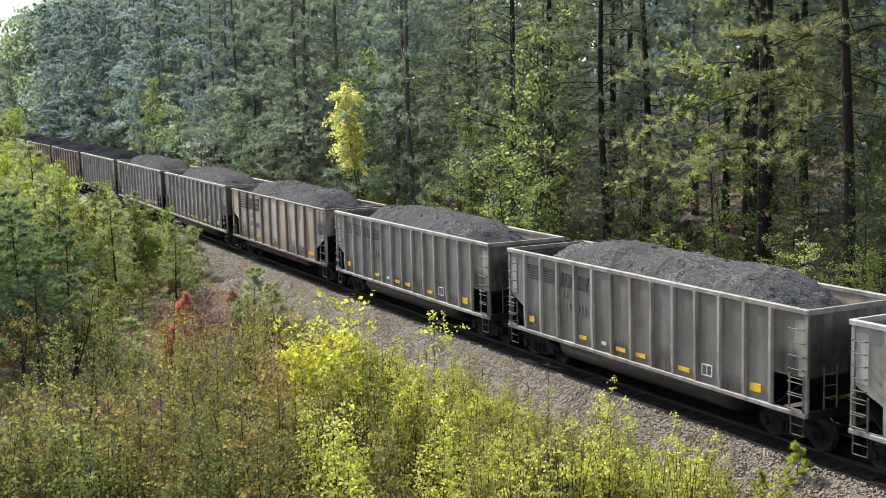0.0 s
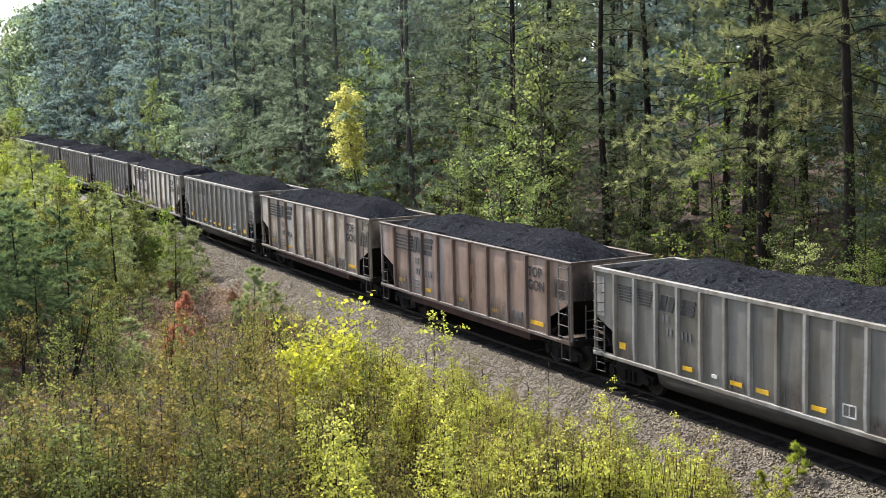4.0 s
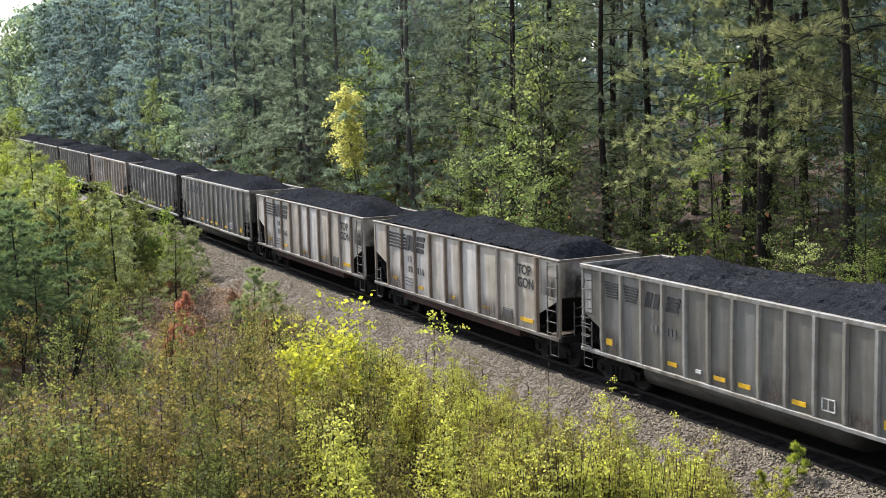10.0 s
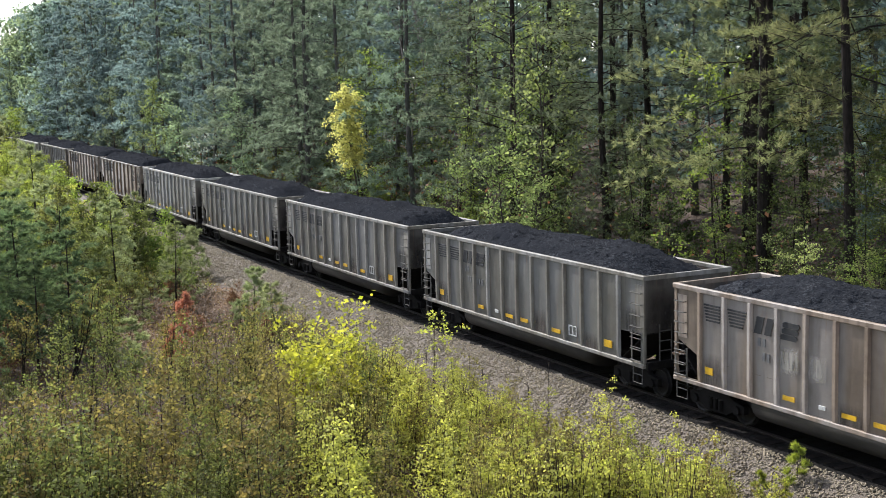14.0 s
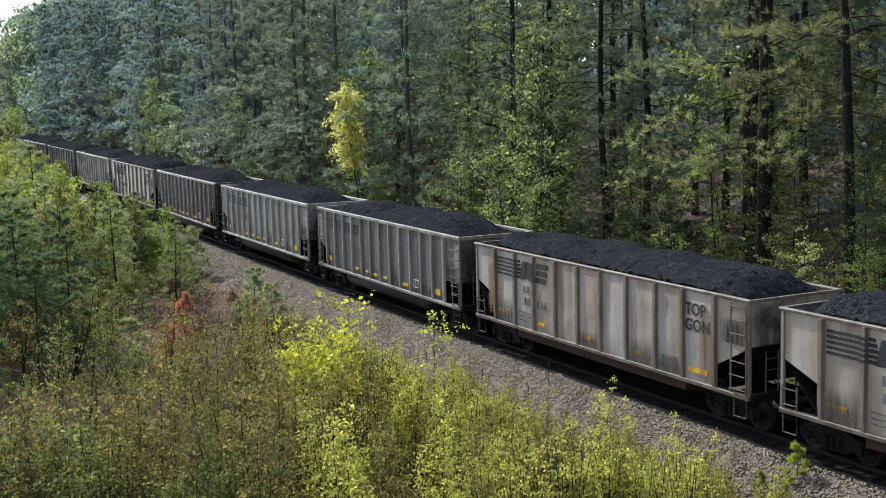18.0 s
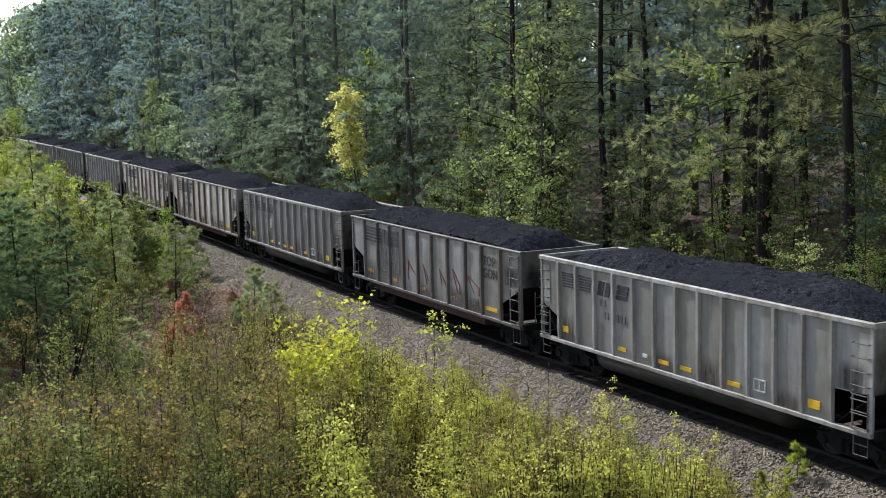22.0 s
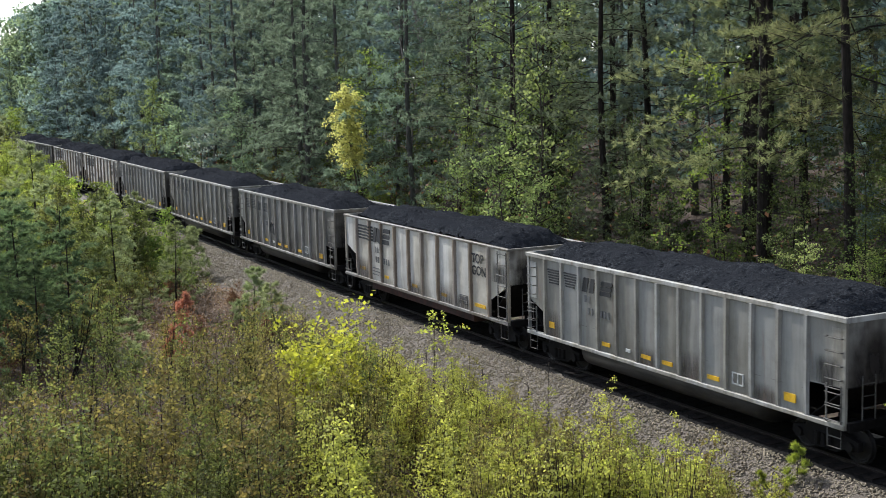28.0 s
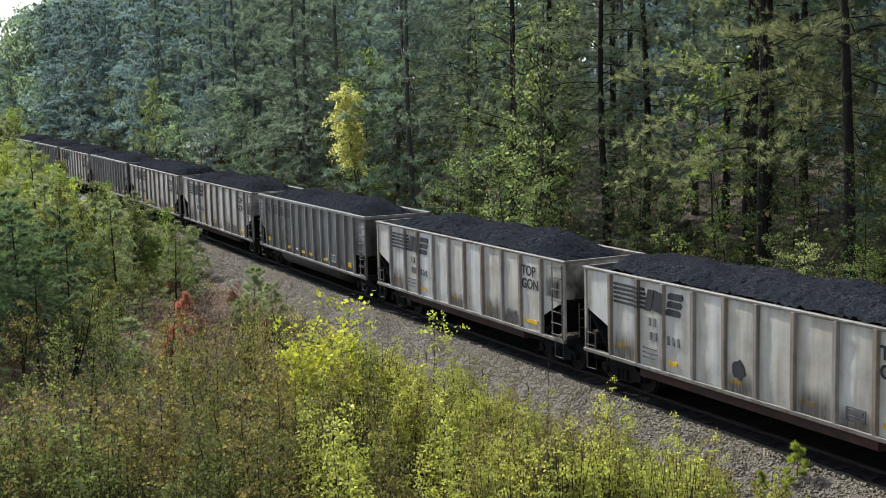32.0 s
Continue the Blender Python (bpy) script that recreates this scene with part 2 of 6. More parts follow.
# dull leaf colours, darkened further for shade on the clearing's left
OLIVE = foliage("olive_leaves", (0.092, 0.08, 0.03), (0.2, 0.174, 0.06), 0.46)
MUTED = foliage("muted_green_leaves", (0.072, 0.084, 0.029), (0.172, 0.182, 0.06), 0.48)
# leaves under the pines, their shade put into a darker green
SHADE_LEAF = foliage("shade_dark_leaves", (0.045, 0.062, 0.026), (0.115, 0.132, 0.05), 0.45)
BROWN_LEAF = foliage("brown_dead_leaves", (0.1, 0.055, 0.035), (0.2, 0.11, 0.06), 0.3)
CATKIN = foliage("pale_yellow_catkins", (0.35, 0.35, 0.12), (0.48, 0.465, 0.185), 0.64)
RUSSET = foliage("russet_dead_needles", (0.32, 0.165, 0.095), (0.44, 0.25, 0.15), 0.3)
BLOSSOM = foliage("white_blossom", (0.27, 0.31, 0.23), (0.42, 0.44, 0.37), 0.4)
DRY = foliage("dry_grass", (0.11, 0.078, 0.044), (0.2, 0.15, 0.075), 0.3)


# ---- mesh helpers ----
class Shape:
    """Collects vertices and faces of one mesh."""

    def __init__(self):
        self.v, self.f, self.round_faces = [], [], 10 ** 9

    def add(self, verts, faces):
        n = len(self.v)
        self.v += [tuple(p) for p in verts]
        self.f += [tuple(i + n for i in q) for q in faces]

    def box(self, x0, x1, y0, y1, z0, z1, bevel=0.0):
        if bevel <= 0:
            self.add([(x, y, z) for x in (x0, x1) for y in (y0, y1) for z in (z0, z1)],
                     [(0, 1, 3, 2), (4, 6, 7, 5), (0, 4, 5, 1), (2, 3, 7, 6), (0, 2, 6, 4), (1, 5, 7, 3)])
            return
        b = bevel
        ring = [(y0 + b, z0), (y1 - b, z0), (y1, z0 + b), (y1, z1 - b), (y1 - b, z1), (y0 + b, z1), (y0, z1 - b), (y0, z0 + b)]
        self.prism([(x0, ring), (x1, ring)])

    def prism(self, rings):
        """Rings of (y, z) at stations x, skinned and capped."""
        n = len(rings[0][1])
        vs = [(x, y, z) for x, ring in rings for y, z in ring]
        fs = [(k * n + j, k * n + (j + 1) % n, (k + 1) * n + (j + 1) % n, (k + 1) * n + j)
              for k in range(len(rings) - 1) for j in range(n)]
        fs += [tuple(reversed(range(n))), tuple(range((len(rings) - 1) * n, len(rings) * n))]
        self.add(vs, fs)

    def plate(self, pts, y0, y1):
        """A flat outline of (x, z) with thickness from y0 to y1."""
        n = len(pts)
        vs = [(x, y0, z) for x, z in pts] + [(x, y1, z) for x, z in pts]
        fs = [tuple(range(n)), tuple(reversed(range(n, 2 * n)))]
        fs += [(j, j + n, (j + 1) % n + n, (j + 1) % n) for j in range(n)]
        self.add(vs, fs)

    def tube(self, path, radii, sides=6, cap=True):
        path = [Vector(p) for p in path]
        vs, fs = [], []
        for k, p in enumerate(path):
            d = (path[min(k + 1, len(path) - 1)] - path[max(k - 1, 0)]).normalized()
            a = d.cross(Vector((0.31, 0.17, 0.93)) if abs(d.z) < 0.9 else Vector((1, 0.2, 0))).normalized()
            c = d.cross(a)
            r = radii[k] if hasattr(radii, "__len__") else radii
            for j in range(sides):
                w = 2 * math.pi * j / sides
                vs.append(p + a * (r * math.cos(w)) + c * (r * math.sin(w)))
        for k in range(len(path) - 1):
            for j in range(sides):
                fs.append((k * sides + j, k * sides + (j + 1) % sides, (k + 1) * sides + (j + 1) % sides, (k + 1) * sides + j))
        if cap:
            fs += [tuple(reversed(range(sides))), tuple(range(len(vs) - sides, len(vs)))]
        self.add(vs, fs)

    def mesh(self, name, material, smooth=False):
        me = bpy.data.meshes.new(name)
        me.from_pydata(self.v, [], self.f)
        me.materials.append(material)
        me.update()
        if smooth:
            me.polygons.foreach_set("use_smooth", [k < self.round_faces for k in range(len(me.polygons))])
        return me


def big_mesh(name, verts, faces, material, smooth=False):
    """A mesh from numpy arrays."""
    me = bpy.data.meshes.new(name)
    k = faces.shape[1]
    me.vertices.add(len(verts))
    me.vertices.foreach_set("co", np.asarray(verts, np.float32).ravel())
    me.loops.add(faces.size)
    me.loops.foreach_set("vertex_index", np.asarray(faces, np.int32).ravel())
    me.polygons.add(len(faces))
    me.polygons.foreach_set("loop_start", np.arange(0, faces.size, k, dtype=np.int32))
    me.update(calc_edges=True)
    me.materials.append(material)
    if smooth:
        me.polygons.foreach_set("use_smooth", [True] * len(me.polygons))
    return me


def part(name, shape, material, parent, label="", smooth=False):
    """Links a shape (or a mesh) as one part under a thing or part."""
    me = shape if isinstance(shape, bpy.types.Mesh) else shape.mesh(name, material, smooth)
    ob = new(name, me)
    ob.parent = parent
    if label:
        tagged(ob, label)
    return ob


# ---- the line of the track ----
S_LOW, S_HIGH = -3000.0, 3000.0
_s = np.arange(S_LOW, S_HIGH + 1, 1.0)
_k = 0.0009456 + 2 * 0.0000083 * np.clip(_s, -175, 30)
_k[(_s < -175) | (_s > 30)] = 0.0
_th = np.cumsum(_k)
_th += -1.105942 - np.interp(0.0, _s, _th)
_x, _y = np.cumsum(np.cos(_th)), np.cumsum(np.sin(_th))
_x += 3.3859 - np.interp(0.0, _s, _x)
_y += 46.1757 - np.interp(0.0, _s, _y)


def track(s):
    """Place and heading of the track's middle, s metres along the line."""
    return np.interp(s, _s, _x), np.interp(s, _s, _y), np.interp(s, _s, _th)


def beside(s, lat):
    """The point at a distance lat from the track's middle, towards the camera's side when positive."""
    x, y, th = track(s)
    return x + np.sin(th) * lat, y - np.cos(th) * lat


def ground_height(s, lat):
    """Height of the ground: a bed for the ballast, a ditch, a bank that climbs into the wood."""
    s, lat = np.asarray(s, float), np.asarray(lat, float)
    far = np.interp(-lat, [0, 2.2, 3.6, 5.2, 7.5, 12, 25, 60, 3000], [-0.5, -0.55, -0.95, -0.9, -0.2, 1.1, 4.2, 6.5, 8])
    near = np.interp(lat, [0, 2.2, 3.6, 6, 12, 40, 3000], [-0.5, -0.55, -0.9, -0.8, -0.7, -0.6, 2])
    z = np.where(lat < 0, far, near)
    w = np.clip((np.abs(lat) - 3) / 4, 0, 1)
    return z + w * (0.14 * np.sin(s * 0.31 + lat * 0.17) + 0.1 * np.sin(s * 0.83 - lat * 0.57) + 0.05 * np.sin(s * 1.9 + lat * 2.3))


# ---- ground, ballast, rails ----
def spread(a, b, n, power=1.0):
    return a + (b - a) * np.linspace(0, 1, n) ** power


def build_ground():
    ss = np.concatenate([-spread(2500, 330, 14, 0.5), np.linspace(-320, 70, 196), spread(80, 2500, 16, 2.0)])
    lats = np.concatenate([-spread(2500, 60, 10, 0.5), np.linspace(-55, -8, 24), np.linspace(-7.5, 14, 44),
                           np.linspace(15, 60, 24), spread(70, 2500, 10, 2.0)])
    S, L = np.meshgrid(ss, lats, indexing="ij")
    X, Y = beside(S, L)
    Z = ground_height(S, L)
    n = len(lats)
    i = np.arange((len(ss) - 1) * n).reshape(-1, n)[:, :-1].ravel()
    faces = np.stack([i, i + n, i + n + 1, i + 1], 1)
    ob = new("ground", big_mesh("ground", np.stack([X, Y, Z], 2).reshape(-1, 3), faces, GROUND, True))
    tagged(ob, "brown leaf litter and dry grass ground with mossy patches", "ground", kind="structure")


def build_ballast():
    prof_l = np.array([-4.0, -3.6, -3.0, -2.4, -2.0, -1.7, -1.0, 0.0, 1.0, 1.7, 2.0, 2.3, 2.6, 2.9, 3.2, 3.5, 3.8, 4.2])
    prof_z = np.array([-1.1, -0.85, -0.6, -0.33, -0.17, -0.12, -0.13, -0.14, -0.13, -0.12, -0.17, -0.28, -0.42, -0.55, -0.67, -0.78, -0.86, -1.1])
    ss = np.concatenate([np.arange(-700, -170, 10.0), np.arange(-170, 45, 0.3), np.arange(45, 400, 10.0)])
    S, L = np.meshgrid(ss, prof_l, indexing="ij")
    Z = np.broadcast_to(prof_z, S.shape).copy()
    rng = np.random.default_rng(3)
    L = L + rng.normal(0, 0.02, L.shape)
    Z = Z + rng.normal(0, 0.008, Z.shape)
    X, Y = beside(S, L)
    n = len(prof_l)
    i = np.arange((len(ss) - 1) * n).reshape(-1, n)[:, :-1].ravel()
    bed = new("ballast", big_mesh("ballast", np.stack([X, Y, Z], 2).reshape(-1, 3), np.stack([i, i + n, i + n + 1, i + 1], 1), BED, True))
    tagged(bed, "grey crushed stone ballast bed with sloping shoulder", "ballast", kind="structure")
    # fouled strip whose near-black colour includes the train's shade
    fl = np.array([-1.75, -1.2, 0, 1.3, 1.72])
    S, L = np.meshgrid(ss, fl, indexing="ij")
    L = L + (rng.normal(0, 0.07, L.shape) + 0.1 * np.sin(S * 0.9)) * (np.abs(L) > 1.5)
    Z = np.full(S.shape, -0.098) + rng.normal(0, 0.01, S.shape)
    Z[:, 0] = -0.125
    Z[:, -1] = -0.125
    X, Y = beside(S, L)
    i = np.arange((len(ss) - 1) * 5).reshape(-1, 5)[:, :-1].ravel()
    part("fouled_bed", big_mesh("fouled_bed", np.stack([X, Y, Z], 2).reshape(-1, 3), np.stack([i, i + 5, i + 6, i + 1], 1), FOULED_SHADE), None, bed, "coal-fouled stone between the sleepers, with the train's shade in its colour")
    # loose stones over the shoulder
    N = 56000
    s = 27 - 100 * rng.random(N) ** 1.3
    lat = 1.62 + 2.65 * rng.random(N)
    z = np.interp(lat, prof_l, prof_z) + 0.01
    x, y = beside(s, lat)
    c = np.stack([x, y, z], 1)
    octa = np.array([(1, 0, 0), (-0.5, 0.87, 0), (-0.5, -0.87, 0), (0, 0, 0.9), (0, 0, -0.9)], float)
    tri = np.array([(0, 1, 3), (1, 2, 3), (2, 0, 3), (1, 0, 4), (2, 1, 4), (0, 2, 4)])
    size = rng.uniform(0.028, 0.05, (N, 1, 1))
    v = octa[None] + rng.normal(0, 0.28, (N, 5, 3))
    a = rng.uniform(0, 6.28, N)
    ca, sa = np.cos(a)[:, None], np.sin(a)[:, None]
    v = np.stack([v[:, :, 0] * ca - v[:, :, 1] * sa, v[:, :, 0] * sa + v[:, :, 1] * ca, v[:, :, 2]], 2) * size + c[:, None]
    f = tri[None] + (np.arange(N) * 5)[:, None, None]
    st = new("stones", big_mesh("stones", v.reshape(-1, 3), f.reshape(-1, 3), BALLAST))
    st.parent = bed
    tagged(st, kind="stuff")


def build_rails():
    line = tagged(new("railway_track"), "steel rails on dark timber sleepers", "railway track", kind="structure")
    prof = [(-0.07, -0.17), (0.07, -0.17), (0.07, -0.15), (0.012, -0.13), (0.012, -0.05), (0.036, -0.035), (0.036, 0.0), (-0.036, 0.0),
            (-0.036, -0.035), (-0.012, -0.05), (-0.012, -0.13), (-0.07, -0.15)]
    ss = np.concatenate([np.arange(-1100, -180, 20.0), np.arange(-180, 40, 4.0), np.arange(40, 420, 20.0)])
    for side in (-0.755, 0.755):
        sh = Shape()
        vs = []
        for s in ss:
            for dl, z in prof:
                x, y = beside(s, side + dl)
                vs.append((x, y, z))
        n = len(prof)
        sh.add(vs, [(k * n + j, k * n + (j + 1) % n, (k + 1) * n + (j + 1) % n, (k + 1) * n + j) for k in range(len(ss) - 1) for j in range(n)])
        part("rail", sh, RAIL, line, "brown steel rail with polished head")
    tie = Shape()
    tie.box(-0.115, 0.115, -1.3, 1.3, -0.27, -0.085, 0.015)
    tie = tie.mesh("sleeper", SLEEPER)
    s = -70.0
    while s < 30:
        o = part("sleeper", tie, None, line)
        x, y, th = track(s)
        o.matrix_local = Matrix.Translation((x, y, random.uniform(-0.012, 0.012))) @ Euler((0, 0, th + random.uniform(-0.02, 0.02))).to_matrix().to_4x4()
        s += 0.51
    rest = Shape()
    for s in [*np.arange(-700, -70.3, 0.55), *np.arange(30.3, 300, 0.55)]:
        x, y, th = track(s)
        c, d = math.cos(th), math.sin(th)
        rest.add([(x + c * a - d * b, y + d * a + c * b, z) for a in (-0.115, 0.115) for b in (-1.3, 1.3) for z in (-0.27, -0.085)],
                 [(0, 1, 3, 2), (4, 6, 7, 5), (0, 4, 5, 1), (2, 3, 7, 6), (1, 5, 7, 3)])
    tagged(part("sleepers_beyond", rest, SLEEPER, line), kind="stuff")


build_ground()
build_ballast()
build_rails()

# ---- coal cars ----
PITCH = 16.18
HALF_W = 1.56


def coal_mesh(name, half, peak, edge, run_out, seed, material=None):
    """A heap of coal in the body: flat or peaked, sloping off at both ends."""
    rng = np.random.default_rng(seed)
    nx, ny = 150, 32
    xs, ys = np.linspace(-half, half, nx), np.linspace(-1.47, 1.47, ny)
    X, Y = np.meshgrid(xs, ys, indexing="ij")
    end = np.clip((half - np.abs(X)) / run_out, 0, 1)
    end = end * end * (3 - 2 * end) if run_out > 3 else np.sin(end * math.pi / 2)
    cross = np.clip(1 - np.abs(Y) / 1.5, 0, 1)
    cross = np.clip(cross * 1.9, 0, 1)
    cross = cross * cross * (3 - 2 * cross)
    wob = np.zeros_like(X)
    for k in range(14):
        fx, fy, ph = rng.uniform(0.3, 2.4), rng.uniform(0.3, 2.6), rng.uniform(0, 6.28)
        wob += np.sin(X * fx + Y * fy + ph) / 14
    Z = 3.62 + edge * end + (peak - edge) * cross * end - (0.55 if run_out > 3 else 0.3) * (1 - end) + 0.2 * wob * end * (0.15 + 0.85 * cross)
    for k in range(10):
        cx, cy, r = rng.uniform(-half + 1.5, half - 1.5), rng.uniform(-0.9, 0.9), rng.uniform(0.5, 1.3)
        Z += rng.uniform(-0.06, 0.1) * np.exp(-((X - cx) ** 2 + (Y - cy) ** 2) / r ** 2)
    Z += rng.normal(0, 0.024, Z.shape) + (rng.random(Z.shape) > 0.9) * rng.uniform(0, 0.07, Z.shape)
    X = X + rng.normal(0, 0.03, X.shape)
    Y = Y + rng.normal(0, 0.025, Y.shape) * (np.abs(Y) < 1.4)
    i = np.arange((nx - 1) * ny).reshape(-1, ny)[:, :-1].ravel()
    return big_mesh(name, np.stack([X, Y, Z], 2).reshape(-1, 3), np.stack([i, i + ny, i + ny + 1, i + 1], 1), material or COAL)


COALS = {"peak": coal_mesh("coal_peak", 7.3, 0.6, 0.0, 3.4, 11, SUNLIT_COAL), "peak_b": coal_mesh("coal_peak_b", 7.3, 0.55, 0.02, 4.2, 12, SUNLIT_COAL),
         "flat": coal_mesh("coal_flat", 7.3, 0.5, 0.13, 2.9, 13), "flat_b": coal_mesh("coal_flat_b", 7.3, 0.52, 0.15, 1.4, 14),
         "low": coal_mesh("coal_low", 7.3, 0.46, 0.14, 1.2, 15)}


def ladder_shape(x0, x1, y, z0, z1, rungs, rails=True, stand=0.07):
    """A grab ladder of round rungs with two flat rails."""
    out = -1 if y < 0 else 1
    sh = Shape()
    if rails:
        for x in (x0, x1):
            sh.box(x - 0.022, x + 0.022, min(y, y + out * 0.03), max(y, y + out * 0.03), z0, z1)
    for k in range(rungs):
        z = z0 + 0.12 + (z1 - z0 - 0.2) * k / max(rungs - 1, 1)
        sh.tube([(x0, y, z), (x0, y + out * stand, z), (x1, y + out * stand, z), (x1, y, z)], 0.016, 5)
    return sh


def truck(car, x):
    """A three-piece bogie: side frames, springs, bolster, axles and wheels."""
    t = new("bogie")
    t.parent = car
    t.location = (x, 0, 0)
    for y in (-1.0, 1.0):
        sh = Shape()
        sh.plate([(-1.15, 0.38), (-1.15, 0.62), (-0.75, 0.68), (-0.45, 0.84), (0.45, 0.84), (0.75, 0.68), (1.15, 0.62), (1.15, 0.38),
                  (0.8, 0.42), (0.42, 0.22), (-0.42, 0.22), (-0.8, 0.42)], y - 0.08, y + 0.08)
        for bx in (-0.89, 0.89):
            sh.tube([(bx, y - 0.16, 0.457), (bx, y + 0.16, 0.457)], 0.13, 10)
        for bx in (-0.22, 0, 0.22):
            sh.tube([(bx, y + (0.11 if y > 0 else -0.11), 0.3), (bx, y + (0.11 if y > 0 else -0.11), 0.62)], 0.075, 7)
        part("side_frame", sh, SHADE_BLACK, t)
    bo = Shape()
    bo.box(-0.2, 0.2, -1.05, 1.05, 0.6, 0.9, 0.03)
    part("bolster", bo, SHADE_BLACK, t)
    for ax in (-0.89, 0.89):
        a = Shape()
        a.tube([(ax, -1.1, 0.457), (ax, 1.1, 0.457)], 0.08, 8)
        part("axle", a, SHADE_BLACK, t)
        for y in (-0.755, 0.755):
            w, o = Shape(), -1 if y < 0 else 1
            prof = [(-0.075, 0.42), (-0.06, 0.485), (-0.03, 0.485), (-0.022, 0.457), (0.065, 0.45), (0.065, 0.40), (0.02, 0.36), (0.03, 0.18), (0.075, 0.13), (0.075, 0.0)]
            n = 16
            vs = [(ax + r * math.cos(2 * math.pi * j / n), y + o * d, 0.457 + r * math.sin(2 * math.pi * j / n)) for d, r in prof for j in range(n)]
            w.add(vs, [(k * n + j, k * n + (j + 1) % n, (k + 1) * n + (j + 1) % n, (k + 1) * n + j) for k in range(len(prof) - 1) for j in range(n)])
            part("wheel", w, STEEL, t, "brown steel wheel")
    return t


def end_gear(car, half, sign):
    """Coupler, striker plate, platform and brake parts at one end."""
    sh = Shape()
    xa, xb = sorted((sign * (half - 0.2), sign * (PITCH / 2 + 0.02)))
    sh.box(xa, xb, -0.13, 0.13, 0.75, 0.98, 0.03)
    xa, xb = sorted((sign * (PITCH / 2 - 0.28), sign * (PITCH / 2 + 0.02)))
    sh.box(xa, xb, -0.2, 0.2, 0.68, 1.02, 0.05)
    part("coupler", sh, STEEL, car)
    sh = Shape()
    xa, xb = sorted((sign * (half - 1.35), sign * (half + 0.12)))
    sh.box(xa, xb, -0.2, 0.2, 0.72, 1.05)
    xa, xb = sorted((sign * (half - 0.06), sign * (half + 0.1)))
    sh.box(xa, xb, -HALF_W + 0.02, HALF_W - 0.02, 0.98, 1.2, 0.02)
    part("end_sill", sh, SHADE_BLACK, car)
    sh = Shape()
    for y in (-1.05, -0.62):
        sh.tube([(sign * (half + 0.02), y, 1.2), (sign * (half + 0.02), y, 2.3)], 0.02, 5)
    for z in (1.5, 1.8, 2.1):
        sh.tube([(sign * (half + 0.02), -1.05, z), (sign * (half + 0.02), -0.62, z)], 0.016, 5)
    part("end_ladder", sh, LADDER if sign > 0 else SHADE_BLACK, car)


def side_plate(half, front_cut, rear_cut, y0, y1):
    """A side sheet, cut away at both ends above the platforms. Cuts: x of the post, z at the post, z at the corner."""
    fx, fz, fc = front_cut
    rx, rz, rc = rear_cut
    sh = Shape()
    sh.plate([(-half, 3.66), (-half, rc), (rx, rz), (rx, 1.12), (fx, 1.12), (fx, fz), (half, fc), (half, 3.66)], y0, y1)
    return sh


def bulged_side(half, posts, front_cut, rear_cut, y, swell, seed):
    """A side sheet pressed outwards between its posts, with its cut ends."""
    rng = random.Random(seed)
    fx, fz, fc = front_cut
    rx, rz, rc = rear_cut
    out = 1 if y > 0 else -1
    xs, bay = [rx], [(0.0, 0)]
    for k, (a, b) in enumerate(zip(posts, posts[1:])):
        for j in range(8):
            xs.append(a + (b - a) * j / 8)
            bay.append((math.sin(math.pi * j / 8) ** 0.8, k))
    xs += [posts[-1], fx]
    bay += [(0.0, 0), (0.0, 0)]
    zs = [1.12 + (3.66 - 1.12) * j / 10 for j in range(11)]
    amp = [[swell * rng.uniform(0.35, 1.0) * math.sin(math.pi * j / 10) ** 0.5 for j in range(11)] for _ in posts]
    sh, n = Shape(), len(zs)
    sh.add([(x, out * (abs(y) + w * amp[k][j]), z) for x, (w, k) in zip(xs, bay) for j, z in enumerate(zs)],
           [(i * n + j, (i + 1) * n + j, (i + 1) * n + j + 1, i * n + j + 1) for i in range(len(xs) - 1) for j in range(n - 1)])
    sh.round_faces = len(sh.f)
    ys = sorted((y, y - out * 0.012))
    sh.plate([(-half, 3.66), (-half, rc), (rx, rz), (rx, 3.66)], *ys)
    sh.plate([(fx, 3.66), (fx, fz), (half, fc), (half, 3.66)], *ys)
    return sh


def bars(sh, x, z, w, h, y=-HALF_W - 0.042, lean=0.0):
    """A painted bar, a few millimetres proud of the sheet."""
    sh.plate([(x, z), (x + w, z), (x + w + lean * h, z + h), (x + lean * h, z + h)], y, y + 0.03)


